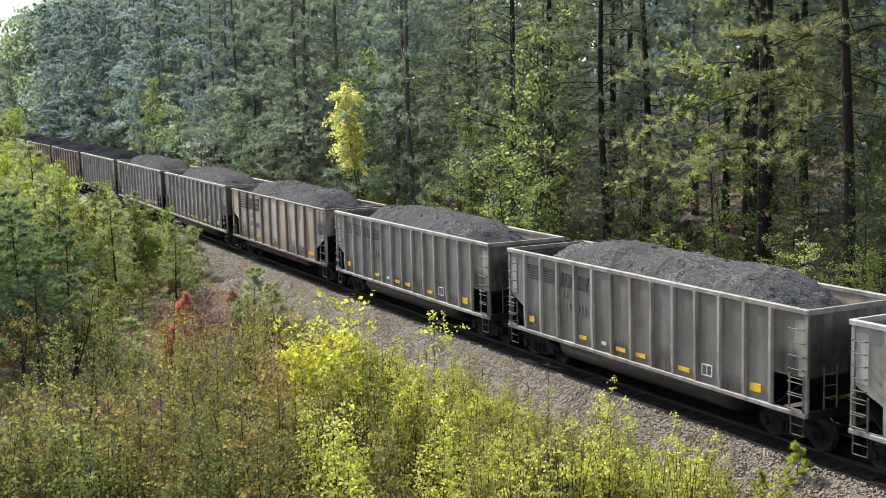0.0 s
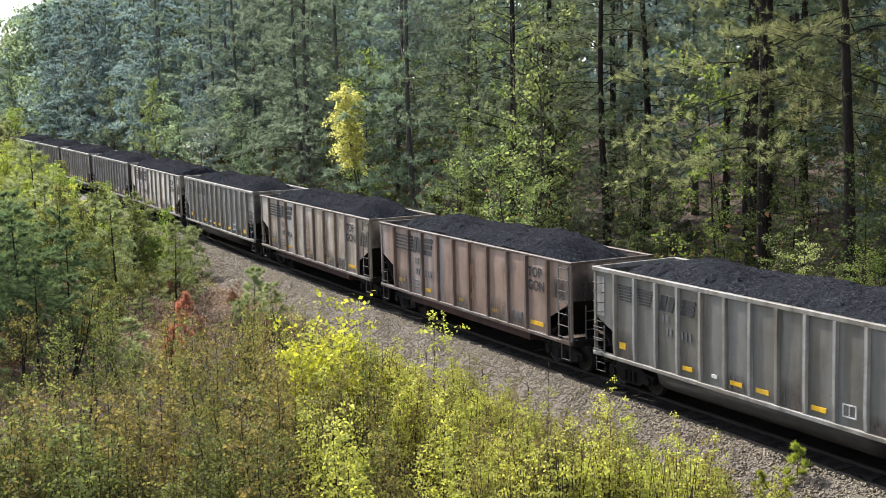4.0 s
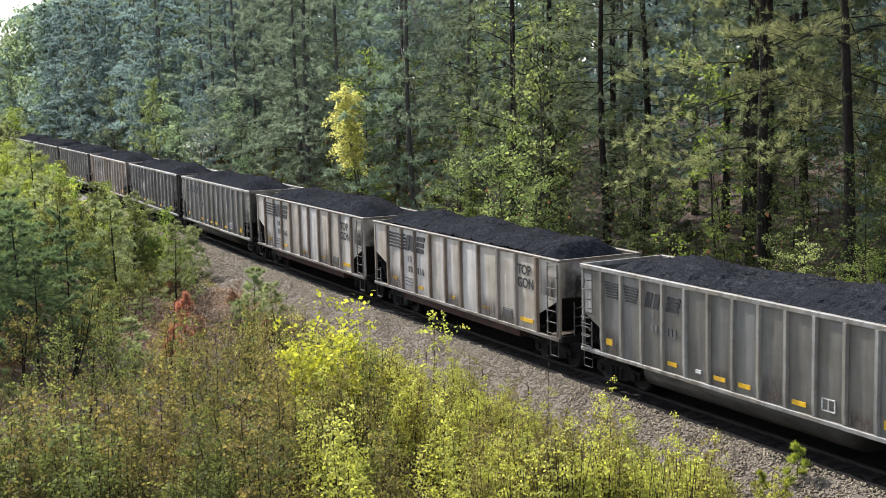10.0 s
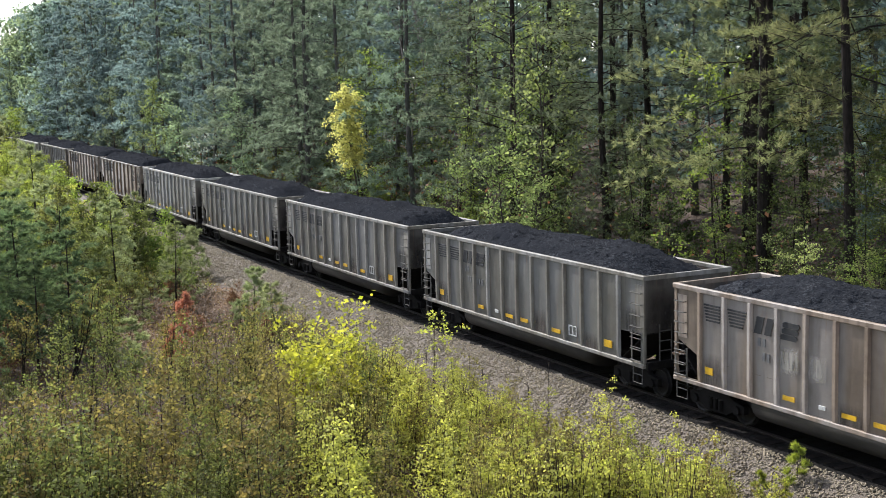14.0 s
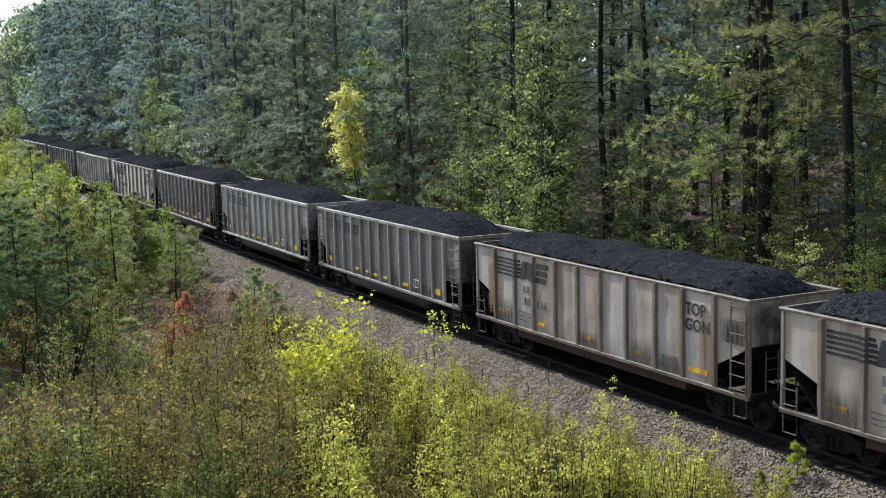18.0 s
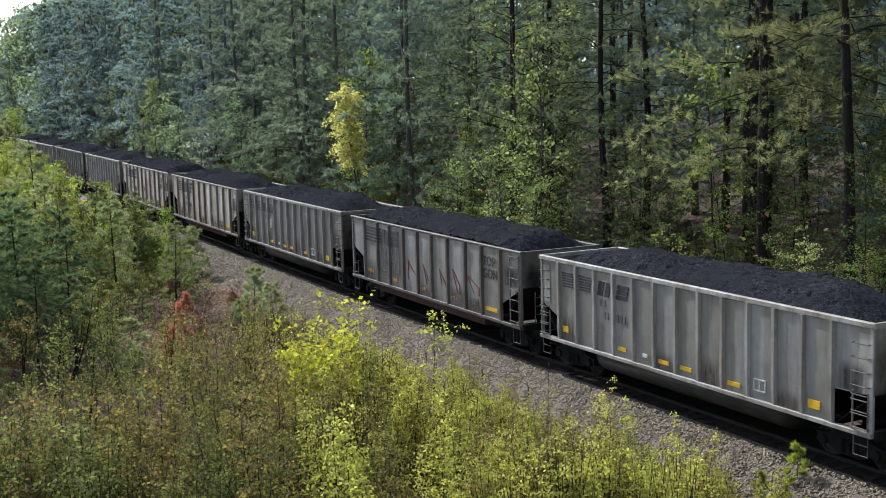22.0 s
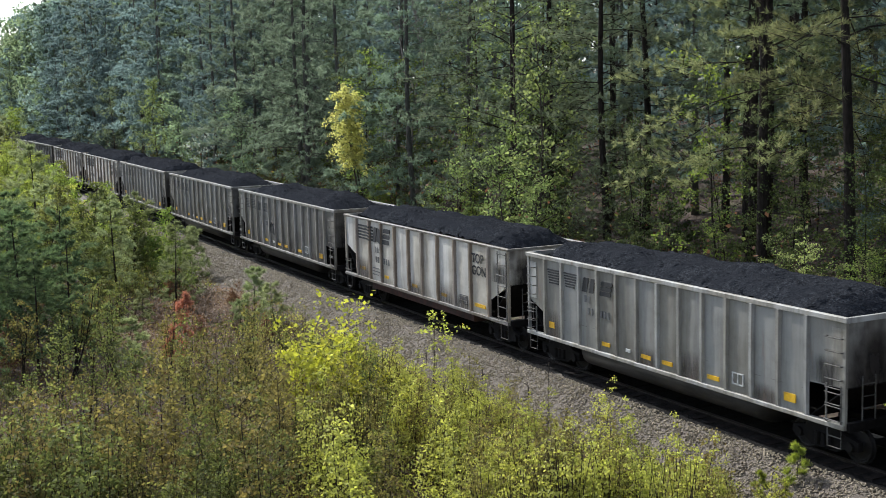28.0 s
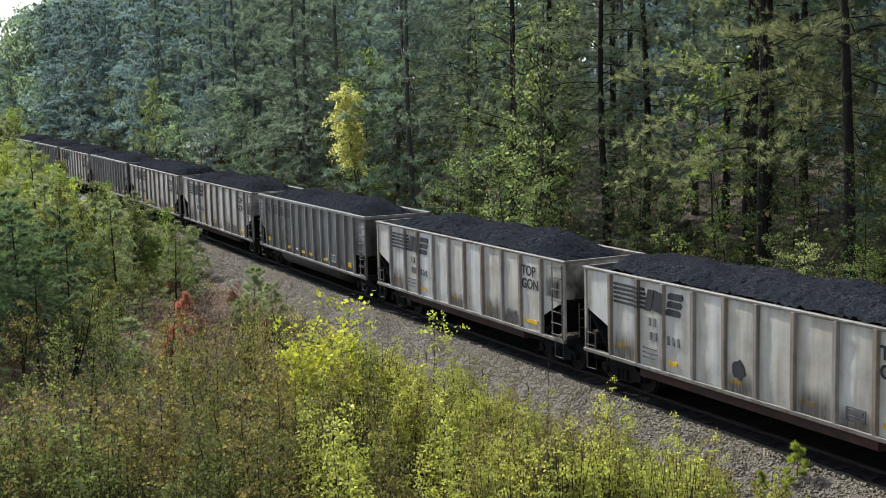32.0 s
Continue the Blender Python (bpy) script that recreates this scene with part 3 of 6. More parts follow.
def car_shell(name, half, posts, post_w, post_d, chord, front_cut, rear_cut, label, group, swell):
    car = tagged(new(name), label, "freight car", group)
    for y in (-1, 1):
        ys = sorted((y * HALF_W, y * (HALF_W - 0.012)))
        part("side_sheet", bulged_side(half, posts, front_cut, rear_cut, -HALF_W, swell, 3) if y < 0 else side_plate(half, front_cut, rear_cut, *ys), PAINT, car, "", y < 0)
        sh = Shape()
        ys = sorted((y * (HALF_W - 0.06), y * (HALF_W + 0.075)))
        sh.box(-half - 0.02, half + 0.02, *ys, 3.66, 3.66 + chord, 0.018)
        part("top_chord", sh, POST_PAINT, car, "pale worn top chord")
        sh = Shape()
        ys = sorted((y * (HALF_W - 0.08), y * (HALF_W + 0.09)))
        sh.box(-half, half, *ys, 1.02, 1.14, 0.015)
        part("side_sill", sh, POST_PAINT, car)
        for px in posts:
            o = HALF_W + post_d
            sh = Shape()
            w = post_w / 2
            sh.add([(px - w, y * HALF_W, 1.12), (px - w * 0.72, y * (o - 0.03), 1.12), (px + w * 0.72, y * (o - 0.03), 1.12), (px + w, y * HALF_W, 1.12),
                    (px - w, y * HALF_W, 1.5), (px - w * 0.72, y * o, 1.5), (px + w * 0.72, y * o, 1.5), (px + w, y * HALF_W, 1.5),
                    (px - w, y * HALF_W, 3.67), (px - w * 0.72, y * o, 3.67), (px + w * 0.72, y * o, 3.67), (px + w, y * HALF_W, 3.67)],
                   [(0, 1, 5, 4), (1, 2, 6, 5), (2, 3, 7, 6), (4, 5, 9, 8), (5, 6, 10, 9), (6, 7, 11, 10), (8, 9, 10, 11), (3, 2, 1, 0)])
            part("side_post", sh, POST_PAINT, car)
    for sign, cut in ((1, front_cut), (-1, rear_cut)):
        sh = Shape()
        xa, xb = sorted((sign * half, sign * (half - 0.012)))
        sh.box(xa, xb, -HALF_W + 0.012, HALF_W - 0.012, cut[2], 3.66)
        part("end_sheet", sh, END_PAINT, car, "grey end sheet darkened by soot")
        sh = Shape()
        xa, xb = sorted((sign * (half - 0.05), sign * (half + 0.05)))
        sh.box(xa, xb, -HALF_W - 0.07, HALF_W + 0.07, 3.664, 3.66 + chord - 0.004, 0.015)
        part("end_chord", sh, POST_PAINT, car)
        sh = Shape()
        x1, x2 = sign * half, cut[0]
        sh.add([(x1, -HALF_W + 0.02, cut[2]), (x1, HALF_W - 0.02, cut[2]), (x2, HALF_W - 0.02, 1.1), (x2, -HALF_W + 0.02, 1.1),
                (x1, -HALF_W + 0.02, cut[2] + 0.03), (x1, HALF_W - 0.02, cut[2] + 0.03), (x2, HALF_W - 0.02, 1.13), (x2, -HALF_W + 0.02, 1.13)],
               [(0, 1, 2, 3), (7, 6, 5, 4), (0, 3, 7, 4), (1, 5, 6, 2), (0, 4, 5, 1), (3, 2, 6, 7)])
        # the sheet's shaded underside is painted in as near-black
        part("slope_sheet", sh, SHADE_BLACK, car)
        xa, xb = sorted((sign * (half - 0.1), sign * half))
        for y in (-1, 1):
            sh = Shape()
            ys = sorted((y * (HALF_W - 0.04), y * (HALF_W + 0.04)))
            sh.box(xa, xb, *ys, 1.02, 3.66)
            part("corner_post", sh, POST_PAINT, car)
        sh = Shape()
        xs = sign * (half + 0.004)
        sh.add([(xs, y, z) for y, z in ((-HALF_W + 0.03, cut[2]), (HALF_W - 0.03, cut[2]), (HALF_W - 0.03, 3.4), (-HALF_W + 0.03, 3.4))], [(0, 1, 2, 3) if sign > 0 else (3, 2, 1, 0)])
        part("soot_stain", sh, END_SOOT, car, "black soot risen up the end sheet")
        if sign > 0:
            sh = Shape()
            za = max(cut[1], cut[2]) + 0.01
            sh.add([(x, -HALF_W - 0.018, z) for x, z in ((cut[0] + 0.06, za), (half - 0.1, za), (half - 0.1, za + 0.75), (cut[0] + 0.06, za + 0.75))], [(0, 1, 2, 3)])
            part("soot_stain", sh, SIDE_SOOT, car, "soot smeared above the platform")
        end_gear(car, half, sign)
        truck(car, sign * 6.17)
    for k, up in ((0, 0.9), (len(posts) // 2 - 1, 0.55), (len(posts) // 2 + 1, 0.8), (len(posts) - 3, 0.5)):
        sh = Shape()
        sh.add([(x, -HALF_W - swell - 0.006, z) for x, z in ((posts[k] + post_w / 2, 1.15), (posts[k + 1] - post_w / 2, 1.15), (posts[k + 1] - post_w / 2, 1.15 + up), (posts[k] + post_w / 2, 1.15 + up))], [(0, 1, 2, 3)])
        part("grime_stain", sh, SILL_GRIME, car, "brown grime creeping up from the sill")
    inner = Shape()
    for y in (-1, 1):
        ys = sorted((y * (HALF_W - 0.014), y * (HALF_W - 0.03)))
        inner.box(-half + 0.1, half - 0.1, *ys, 2.5, 3.655)
    part("inner_lining", inner, INNER, car, "bare rusty inner wall")
    fl = Shape()
    fl.box(rear_cut[0], front_cut[0], -HALF_W + 0.02, HALF_W - 0.02, 1.06, 1.12)
    part("floor", fl, SHADE_BLACK, car)
    part("coal_load", COALS["flat"], None, car, "heap of black crushed coal")
    return car


def build_gondola():
    half = 7.375
    posts = [-6.25 + 1.025 * k for k in range(13)]
    car = car_shell("coal_gondola", half, posts, 0.14, 0.1, 0.14, (posts[-1] + 0.05, 2.0, 2.04), (posts[0] - 0.05, 1.82, 2.25),
                    "grey steel coal gondola loaded with coal", "coal train", 0.035)
    # two rounded tubs below the floor
    for xa, xb in ((-4.6, 4.35),):
        ring = [(1.5 * math.copysign(abs(math.cos(a)) ** 0.6, math.cos(a)), 1.08 - 0.76 * abs(math.sin(a)) ** 0.7) for a in np.linspace(math.pi, 2 * math.pi, 17)]
        sh = Shape()
        sh.prism([(xa, [(y * 0.8, 1.08 + (z - 1.08) * 0.3) for y, z in ring]), (xa + 0.35, ring), (xb - 0.35, ring), (xb, [(y * 0.8, 1.08 + (z - 1.08) * 0.3) for y, z in ring])])
        part("tub", sh, TUB, car, "dusty rounded underbelly tub", True)
    tagged(part("ladder", ladder_shape(half - 0.62, half - 0.08, -HALF_W - 0.02, 1.1, 3.35, 7, False, 0.1), LADDER, car, "pale grab rungs"), kind="stuff")
    part("ladder_frame", ladder_shape(half - 0.62, half - 0.12, -HALF_W - 0.03, 1.1, 2.1, 3), LADDER, car)
    tagged(part("ladder", ladder_shape(-half + 0.08, -half + 0.5, -HALF_W - 0.02, 1.1, 3.4, 8, False, 0.1), LADDER, car, "pale grab rungs"), kind="stuff")
    part("ladder_frame", ladder_shape(-half + 0.06, -half + 0.56, -HALF_W - 0.03, 1.1, 2.0, 3), LADDER, car)
    for x in (half - 0.62, -half + 0.06):
        sh = Shape()
        sh.tube([(x, -HALF_W, 1.05), (x, -HALF_W, 0.52), (x + 0.46, -HALF_W, 0.52), (x + 0.46, -HALF_W, 1.05)], 0.018, 5)
        sh.tube([(x, -HALF_W, 0.78), (x + 0.46, -HALF_W, 0.78)], 0.016, 5)
        part("stirrup_step", sh, LADDER, car)
    for xa, xb, z0 in ((half - 0.5, half - 0.1, 2.06), (-half + 0.1, -half + 0.52, 2.28)):
        sh = Shape()
        sh.plate([(xa, 3.5), (xa + 0.05, 3.2), (xa, 2.95), (xa + 0.05, 2.6), (xa + 0.02, z0), (xb, z0), (xb, 3.5)], -HALF_W - 0.014, -HALF_W - 0.002)
        part("corner_plate", sh, POST_PAINT, car, "pale plate behind the grab rungs")
    sh = Shape()
    sh.box(posts[0], posts[-1], -HALF_W - 0.012, -HALF_W + 0.002, 1.78, 1.795)
    part("weld_seam", sh, POST_PAINT, car)
    # painted marks: two panels of stripes, two slanted blocks, number bars
    b = [(posts[k] + 0.12, posts[k + 1] - 0.12) for k in range(12)]
    sh = Shape()
    for k in range(6):
        bars(sh, b[0][0] + 0.04 + 0.02 * k, 3.34 - 0.085 * k, 0.66 - 0.02 * k, 0.048)
        bars(sh, b[1][0] + 0.02 * k, 3.34 - 0.085 * k, 0.76 - 0.05 * k, 0.048)
    x = b[2][0]
    sh.plate([(x + 0.02, 2.9), (x + 0.3, 2.9), (x + 0.42, 3.36), (x + 0.14, 3.36)], -HALF_W - 0.042, -HALF_W - 0.012)
    sh.plate([(x + 0.42, 2.9), (x + 0.66, 2.9), (x + 0.78, 3.36), (x + 0.54, 3.36)], -HALF_W - 0.042, -HALF_W - 0.012)
    x = b[3][0]
    for z, xa, w in ((3.22, 0.08, 0.6), (3.06, 0.05, 0.58), (2.9, 0.0, 0.6)):
        sh.plate([(x + xa, z), (x + xa + w - 0.05, z), (x + xa + w, z + 0.05), (x + xa + w, z + 0.1), (x + xa + w - 0.04, z + 0.14), (x + xa + 0.06, z + 0.14), (x + xa, z + 0.1)], -HALF_W - 0.042, -HALF_W - 0.012)
    tagged(part("emblem", sh, BLACK_PAINT, car, "dark painted stripes and slanted blocks"), kind="stuff")
    sh = Shape()
    for x, z in [(b[2][0] + 0.18 + 0.19 * k, 2.58) for k in range(2)] + [(b[2][0] + 0.36 + 0.17 * k, 2.2) for k in range(2)] + [(b[3][0] + 0.03 + 0.18 * k, 2.2) for k in range(3)]:
        sh = Shape()
        bars(sh, x, z, 0.1, 0.22)
        part("number_bar", sh, GREY_PAINT, car)
    for k, w, h, z in ((0, 0.32, 0.2, 1.42), (3, 0.42, 0.12, 1.34), (5, 0.48, 0.12, 1.32), (6, 0.48, 0.12, 1.32), (8, 0.5, 0.12, 1.3), (11, 0.42, 0.22, 1.34)):
        sh = Shape()
        bars(sh, b[k][0] + 0.1, z, w, h)
        part("reflector", sh, YELLOW, car, "yellow reflective strip")
    sh = Shape()
    xx = b[9][0] + 0.12
    for a in ((xx, 1.36, 0.46, 0.03), (xx, 1.66, 0.46, 0.03), (xx, 1.36, 0.03, 0.33), (xx + 0.43, 1.36, 0.03, 0.33), (xx + 0.22, 1.36, 0.02, 0.3), (b[4][0] + 0.35, 1.36, 0.22, 0.1)):
        bars(sh, *a)
    tagged(part("data_panel", sh, WHITE_PAINT, car, "small white stencil frame"), kind="stuff")
    return car


def text_mesh(words, size, material):
    cu = bpy.data.curves.new("stencil", "FONT")
    cu.body, cu.size, cu.align_x, cu.extrude, cu.offset, cu.space_line = words, size, "LEFT", 0.002, 0.012, 0.95
    tmp = bpy.data.objects.new("stencil", cu)
    scene.collection.objects.link(tmp)
    bpy.context.view_layer.update()
    me = bpy.data.meshes.new_from_object(tmp.evaluated_get(bpy.context.evaluated_depsgraph_get()))
    bpy.data.objects.remove(tmp)
    me.materials.clear()
    me.materials.append(material)
    return me


def build_top_car():
    half = 7.51
    posts = [-6.08]
    for gap in (1.39, 1.23, 1.38, 1.34, 1.28, 1.39, 1.46, 1.29, 1.4):
        posts.append(posts[-1] + gap)
    car = car_shell("ribbed_coal_car", half, posts, 0.16, 0.115, 0.085, (posts[-1] + 0.08, 1.78, 2.45), (posts[0] - 0.08, 1.95, 2.45),
                    "pale weathered ribbed coal car loaded with coal", "coal train", 0.05)
    sh = Shape()
    sh.box(-4.7, 4.7, -HALF_W + 0.05, HALF_W - 0.05, 0.72, 1.02, 0.03)
    part("underframe", sh, plain("rusty_underframe", (0.07, 0.035, 0.027), (0.035, 0.025, 0.022), 3, 0.8), car, "dark rusty lower frame beam")
    part("ladder", ladder_shape(half - 0.72, half - 0.1, -HALF_W - 0.05, 1.15, 3.6, 7, True, 0.06), LADDER, car, "white ladder")
    part("ladder", ladder_shape(-half + 0.08, -half + 0.6, -HALF_W - 0.03, 1.15, 1.75, 2, True, 0.06), LADDER, car, "white grab rungs")
    for x in (half - 0.66, -half + 0.06):
        sh = Shape()
        sh.tube([(x, -HALF_W, 1.05), (x, -HALF_W, 0.5), (x + 0.5, -HALF_W, 0.5), (x + 0.5, -HALF_W, 1.05)], 0.02, 5)
        part("stirrup_step", sh, LADDER, car)
    sh = Shape()
    b = [(posts[k] + 0.14, posts[k + 1] - 0.14) for k in range(9)]
    face = -HALF_W - 0.124
    yy = (-HALF_W - 0.058, -HALF_W - 0.02)
    for k in range(5):
        z = 3.36 - 0.135 * k
        sh = Shape()
        bars(sh, b[0][0] + 0.03, z, b[0][1] - b[0][0] - 0.01, 0.075, -HALF_W - 0.055)
        bars(sh, posts[1] - 0.085, z, 0.17, 0.075, face)
        bars(sh, b[1][0] - 0.02, z, 0.2 + 0.05 * k, 0.085, -HALF_W - 0.055)
        part("emblem_stripe", sh, BLACK_PAINT, car, "black painted stripe")
    x = b[1][0]
    for pts in ([(x + 0.2, 2.8), (x + 0.5, 2.8), (x + 0.68, 3.44), (x + 0.38, 3.44)], [(x + 0.55, 2.86), (x + 0.93, 2.8), (x + 0.95, 3.38), (x + 0.73, 3.44)]):
        sh = Shape()
        sh.plate(pts, *yy)
        part("emblem_block", sh, BLACK_PAINT, car, "black slanted painted block")
    sh = Shape()
    sh.plate([(posts[2] - 0.06, 2.8), (posts[2] + 0.06, 2.8), (posts[2] + 0.06, 3.4), (posts[2] - 0.06, 3.44)], face, face + 0.003)
    part("emblem_block", sh, BLACK_PAINT, car, "black slanted painted block")
    x = b[2][0]
    for z, xa, w in ((3.28, 0.1, 0.68), (3.04, 0.06, 0.66), (2.8, 0.0, 0.68)):
        sh = Shape()
        sh.plate([(x + xa, z), (x + xa + w - 0.06, z), (x + xa + w, z + 0.06), (x + xa + w, z + 0.13), (x + xa + w - 0.05, z + 0.19), (x + xa + 0.08, z + 0.19), (x + xa, z + 0.13)], *yy)
        part("emblem_block", sh, BLACK_PAINT, car, "black rounded painted block")
    sh = Shape()
    for x, z in [(b[1][0] + 0.42 + 0.22 * k, 2.36) for k in range(2)] + [(b[1][0] + 0.46 + 0.22 * k, 1.94) for k in range(2)] + [(b[2][0] + 0.06 + 0.23 * k, 1.94) for k in range(3)]:
        sh = Shape()
        bars(sh, x, z, 0.095, 0.25, -HALF_W - 0.055)
        part("number_bar", sh, DARK_LETTERS, car)
    for z, w in ((1.66, 0.66), (1.52, 0.7), (1.38, 0.6)):
        sh = Shape()
        bars(sh, b[1][0] + 0.1, z, w, 0.035, -HALF_W - 0.055)
        part("stencil_line", sh, GREY_PAINT, car, "line of small grey stencilling")
    me = text_mesh("TOP\nGON", 0.47, BLACK_PAINT)
    o = part("stencil_words", me, None, car, "black stencilled words on two lines")
    o.matrix_local = Matrix.Translation((b[8][0] - 0.02, -HALF_W - 0.058, 3.0)) @ pose(0, 0, 0, 90, 0, 0)
    for k, w, h in ((0, 0.62, 0.14), (2, 0.42, 0.12), (4, 0.48, 0.12), (6, 0.5, 0.12), (8, 0.85, 0.13)):
        sh = Shape()
        bars(sh, b[k][0] + 0.1, 1.36 if k else 1.45, w, h)
        part("reflector", sh, YELLOW, car, "yellow reflective strip")
    sh = Shape()
    xx = b[7][0] + 0.2
    for a in ((xx, 1.3, 0.62, 0.03), (xx, 1.62, 0.62, 0.03), (xx, 1.46, 0.62, 0.03), (xx, 1.3, 0.03, 0.35), (xx + 0.6, 1.3, 0.03, 0.35)):
        bars(sh, *a)
    bars(sh, xx + 0.05, 1.5, 0.5, 0.09)
    bars(sh, xx + 0.05, 1.36, 0.4, 0.06)
    tagged(part("data_panel", sh, GREY_PAINT, car, "small grey stencil panel"), kind="stuff")
    return car


GREY, LIGHT, DULL = (0.116, 0.107, 0.09), (0.198, 0.186, 0.16), (0.09, 0.084, 0.072)
WHITE, CREAM, BEIGE = (0.44, 0.4, 0.332), (0.37, 0.326, 0.268), (0.32, 0.262, 0.2)
RUSTY, PINK, BROWN, DARK = (0.29, 0.232, 0.172), (0.225, 0.155, 0.118), (0.165, 0.127, 0.096), (0.029, 0.022, 0.0175)
# kind (G gondola, T ribbed car), colour, load; car 0 stands at the marker at 9 s, the higher numbers follow
TRAIN = {
    -13: ("G", LIGHT, "peak"), -12: ("G", GREY, "peak"), -11: ("G", GREY, "peak_b"), -10: ("T", RUSTY, "peak"),
    -9: ("G", GREY, "peak_b"), -8: ("G", GREY, "peak"), -7: ("G", GREY, "flat"), -6: ("T", PINK, "flat"), -5: ("T", BEIGE, "flat"),
    -4: ("G", GREY, "flat"), -3: ("T", WHITE, "low"), -2: ("G", DULL, "flat"), -1: ("G", GREY, "flat"), 0: ("G", GREY, "flat"),
    1: ("G", GREY, "flat"), 2: ("T", CREAM, "low"), 3: ("T", CREAM, "flat"), 4: ("G", GREY, "flat"), 5: ("G", DARK, "flat"),
    6: ("G", BROWN, "flat"), 7: ("G", GREY, "flat"), 8: ("G", GREY, "flat_b"), 9: ("G", GREY, "flat"), 10: ("G", LIGHT, "flat"),
    11: ("T", BEIGE, "low"), 12: ("T", BEIGE, "flat_b"), 13: ("G", GREY, "flat"), 14: ("G", LIGHT, "flat"), 15: ("G", DARK, "flat"),
    16: ("T", WHITE, "flat_b"), 17: ("G", LIGHT, "flat"), 18: ("T", LIGHT, "flat_b"), 19: ("G", GREY, "flat"), 20: ("T", CREAM, "flat"),
    21: ("T", CREAM, "flat_b"), 22: ("G", GREY, "flat"), 23: ("G", DULL, "flat"), 24: ("G", LIGHT, "flat"), 25: ("G", LIGHT, "flat_b"),
    26: ("T", WHITE, "flat_b"), 27: ("G", GREY, "flat"), 28: ("G", GREY, "flat"), 29: ("G", GREY, "flat_b"), 30: ("T", WHITE, "flat_b"),
    31: ("T", WHITE, "flat"), 32: ("G", DULL, "flat"), 33: ("T", CREAM, "flat"), 34: ("T", CREAM, "flat_b"), 35: ("G", DULL, "flat"),
    36: ("T", CREAM, "flat"), 37: ("G", GREY, "flat"), 38: ("G", DULL, "flat"), 39: ("G", GREY, "flat_b"), 40: ("T", CREAM, "flat"),
}
HUES = {GREY: "grey", LIGHT: "light grey", DULL: "dull dark grey", WHITE: "off-white", CREAM: "cream grey", BEIGE: "rust-streaked beige",
        RUSTY: "rusty tan", PINK: "rusty reddish-brown", BROWN: "dusty brown", DARK: "very dark brown"}
CARS = {}
SAMPLES = {}


def dress(car, kind, colour, load):
    """One car's own paint, load and label."""
    heap = "peaked heap" if load.startswith("peak") else "level load"
    body = "steel gondola" if kind == "G" else "ribbed steel car"
    tagged(car, f"{HUES[colour]} {body} carrying a {heap} of coal")
    for o in car.children:
        kind_of = o.name.split(".")[0]
        tone = random.uniform(0.9, 1.08)
        if kind_of in ("side_post", "top_chord", "end_chord", "side_sill", "corner_post", "corner_plate"):
            # factors on the car's colour: gondola posts paler than sheets, ribbed-car posts darker
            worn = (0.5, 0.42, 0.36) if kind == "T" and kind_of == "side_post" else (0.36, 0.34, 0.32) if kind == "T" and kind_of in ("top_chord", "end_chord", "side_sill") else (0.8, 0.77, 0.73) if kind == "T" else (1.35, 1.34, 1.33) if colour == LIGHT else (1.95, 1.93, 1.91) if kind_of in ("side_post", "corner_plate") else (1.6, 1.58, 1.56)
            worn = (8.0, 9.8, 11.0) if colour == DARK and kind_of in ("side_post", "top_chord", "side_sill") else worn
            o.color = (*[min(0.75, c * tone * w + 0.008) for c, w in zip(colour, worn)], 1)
        else:
            o.color = (*[c * tone for c in colour], 1)
        if kind_of == "coal_load":
            o.data = COALS[load]


for n, (kind, colour, load) in TRAIN.items():
    if kind not in SAMPLES:
        SAMPLES[kind] = build_gondola() if kind == "G" else build_top_car()
        CARS[n] = SAMPLES[kind]
    else:
        CARS[n] = copy_thing(SAMPLES[kind], Matrix())
    dress(CARS[n], kind, colour, load)


# ---- marks that set single cars apart ----
def scrawl(car, x, z, w, h, material, label, seed, thick=0.022):
    """Loose spray strokes on a side sheet."""
    rng = random.Random(seed)
    sh = Shape()
    for k in range(5):
        xa = x + w * k / 5
        pts = [(xa + rng.uniform(0, 0.14 * w), z + h * rng.uniform(0, 0.25)), (xa + rng.uniform(0, 0.1 * w), z + h * rng.uniform(0.75, 1)),
               (xa + rng.uniform(0.1, 0.2) * w, z + h * rng.uniform(0.3, 0.6)), (xa + rng.uniform(0.1, 0.2) * w, z + h * rng.uniform(0, 0.2))]
        for (xa_, za), (xb, zb) in zip(pts, pts[1:]):
            d = Vector((xb - xa_, zb - za)).normalized() * thick
            sh.plate([(xa_ - d.y, za + d.x), (xa_ + d.y, za - d.x), (xb + d.y, zb - d.x), (xb - d.y, zb + d.x)], -HALF_W - 0.057, -HALF_W - 0.02)
    part("spray_marks", sh, material, car, label)


def blot(car, x, z, r, material, label, seed):
    """A ragged painted patch."""
    rng = random.Random(seed)
    sh = Shape()
    sh.plate([(x + r * rng.uniform(0.7, 1.1) * math.cos(a), z + r * rng.uniform(0.75, 1.15) * math.sin(a)) for a in np.linspace(0, 6.283, 15)[:-1]], -HALF_W - 0.057, -HALF_W - 0.02)
    part("painted_patch", sh, material, car, label)


def streak(car, x, w, z0, z1, material, label):
    """A long run of dirt down one bay."""
    sh = Shape()
    sh.add([(x, -HALF_W - 0.056, z0), (x + w, -HALF_W - 0.056, z0), (x + w, -HALF_W - 0.056, z1), (x, -HALF_W - 0.056, z1)], [(0, 1, 2, 3)])
    part("dirt_streak", sh, material, car, label)


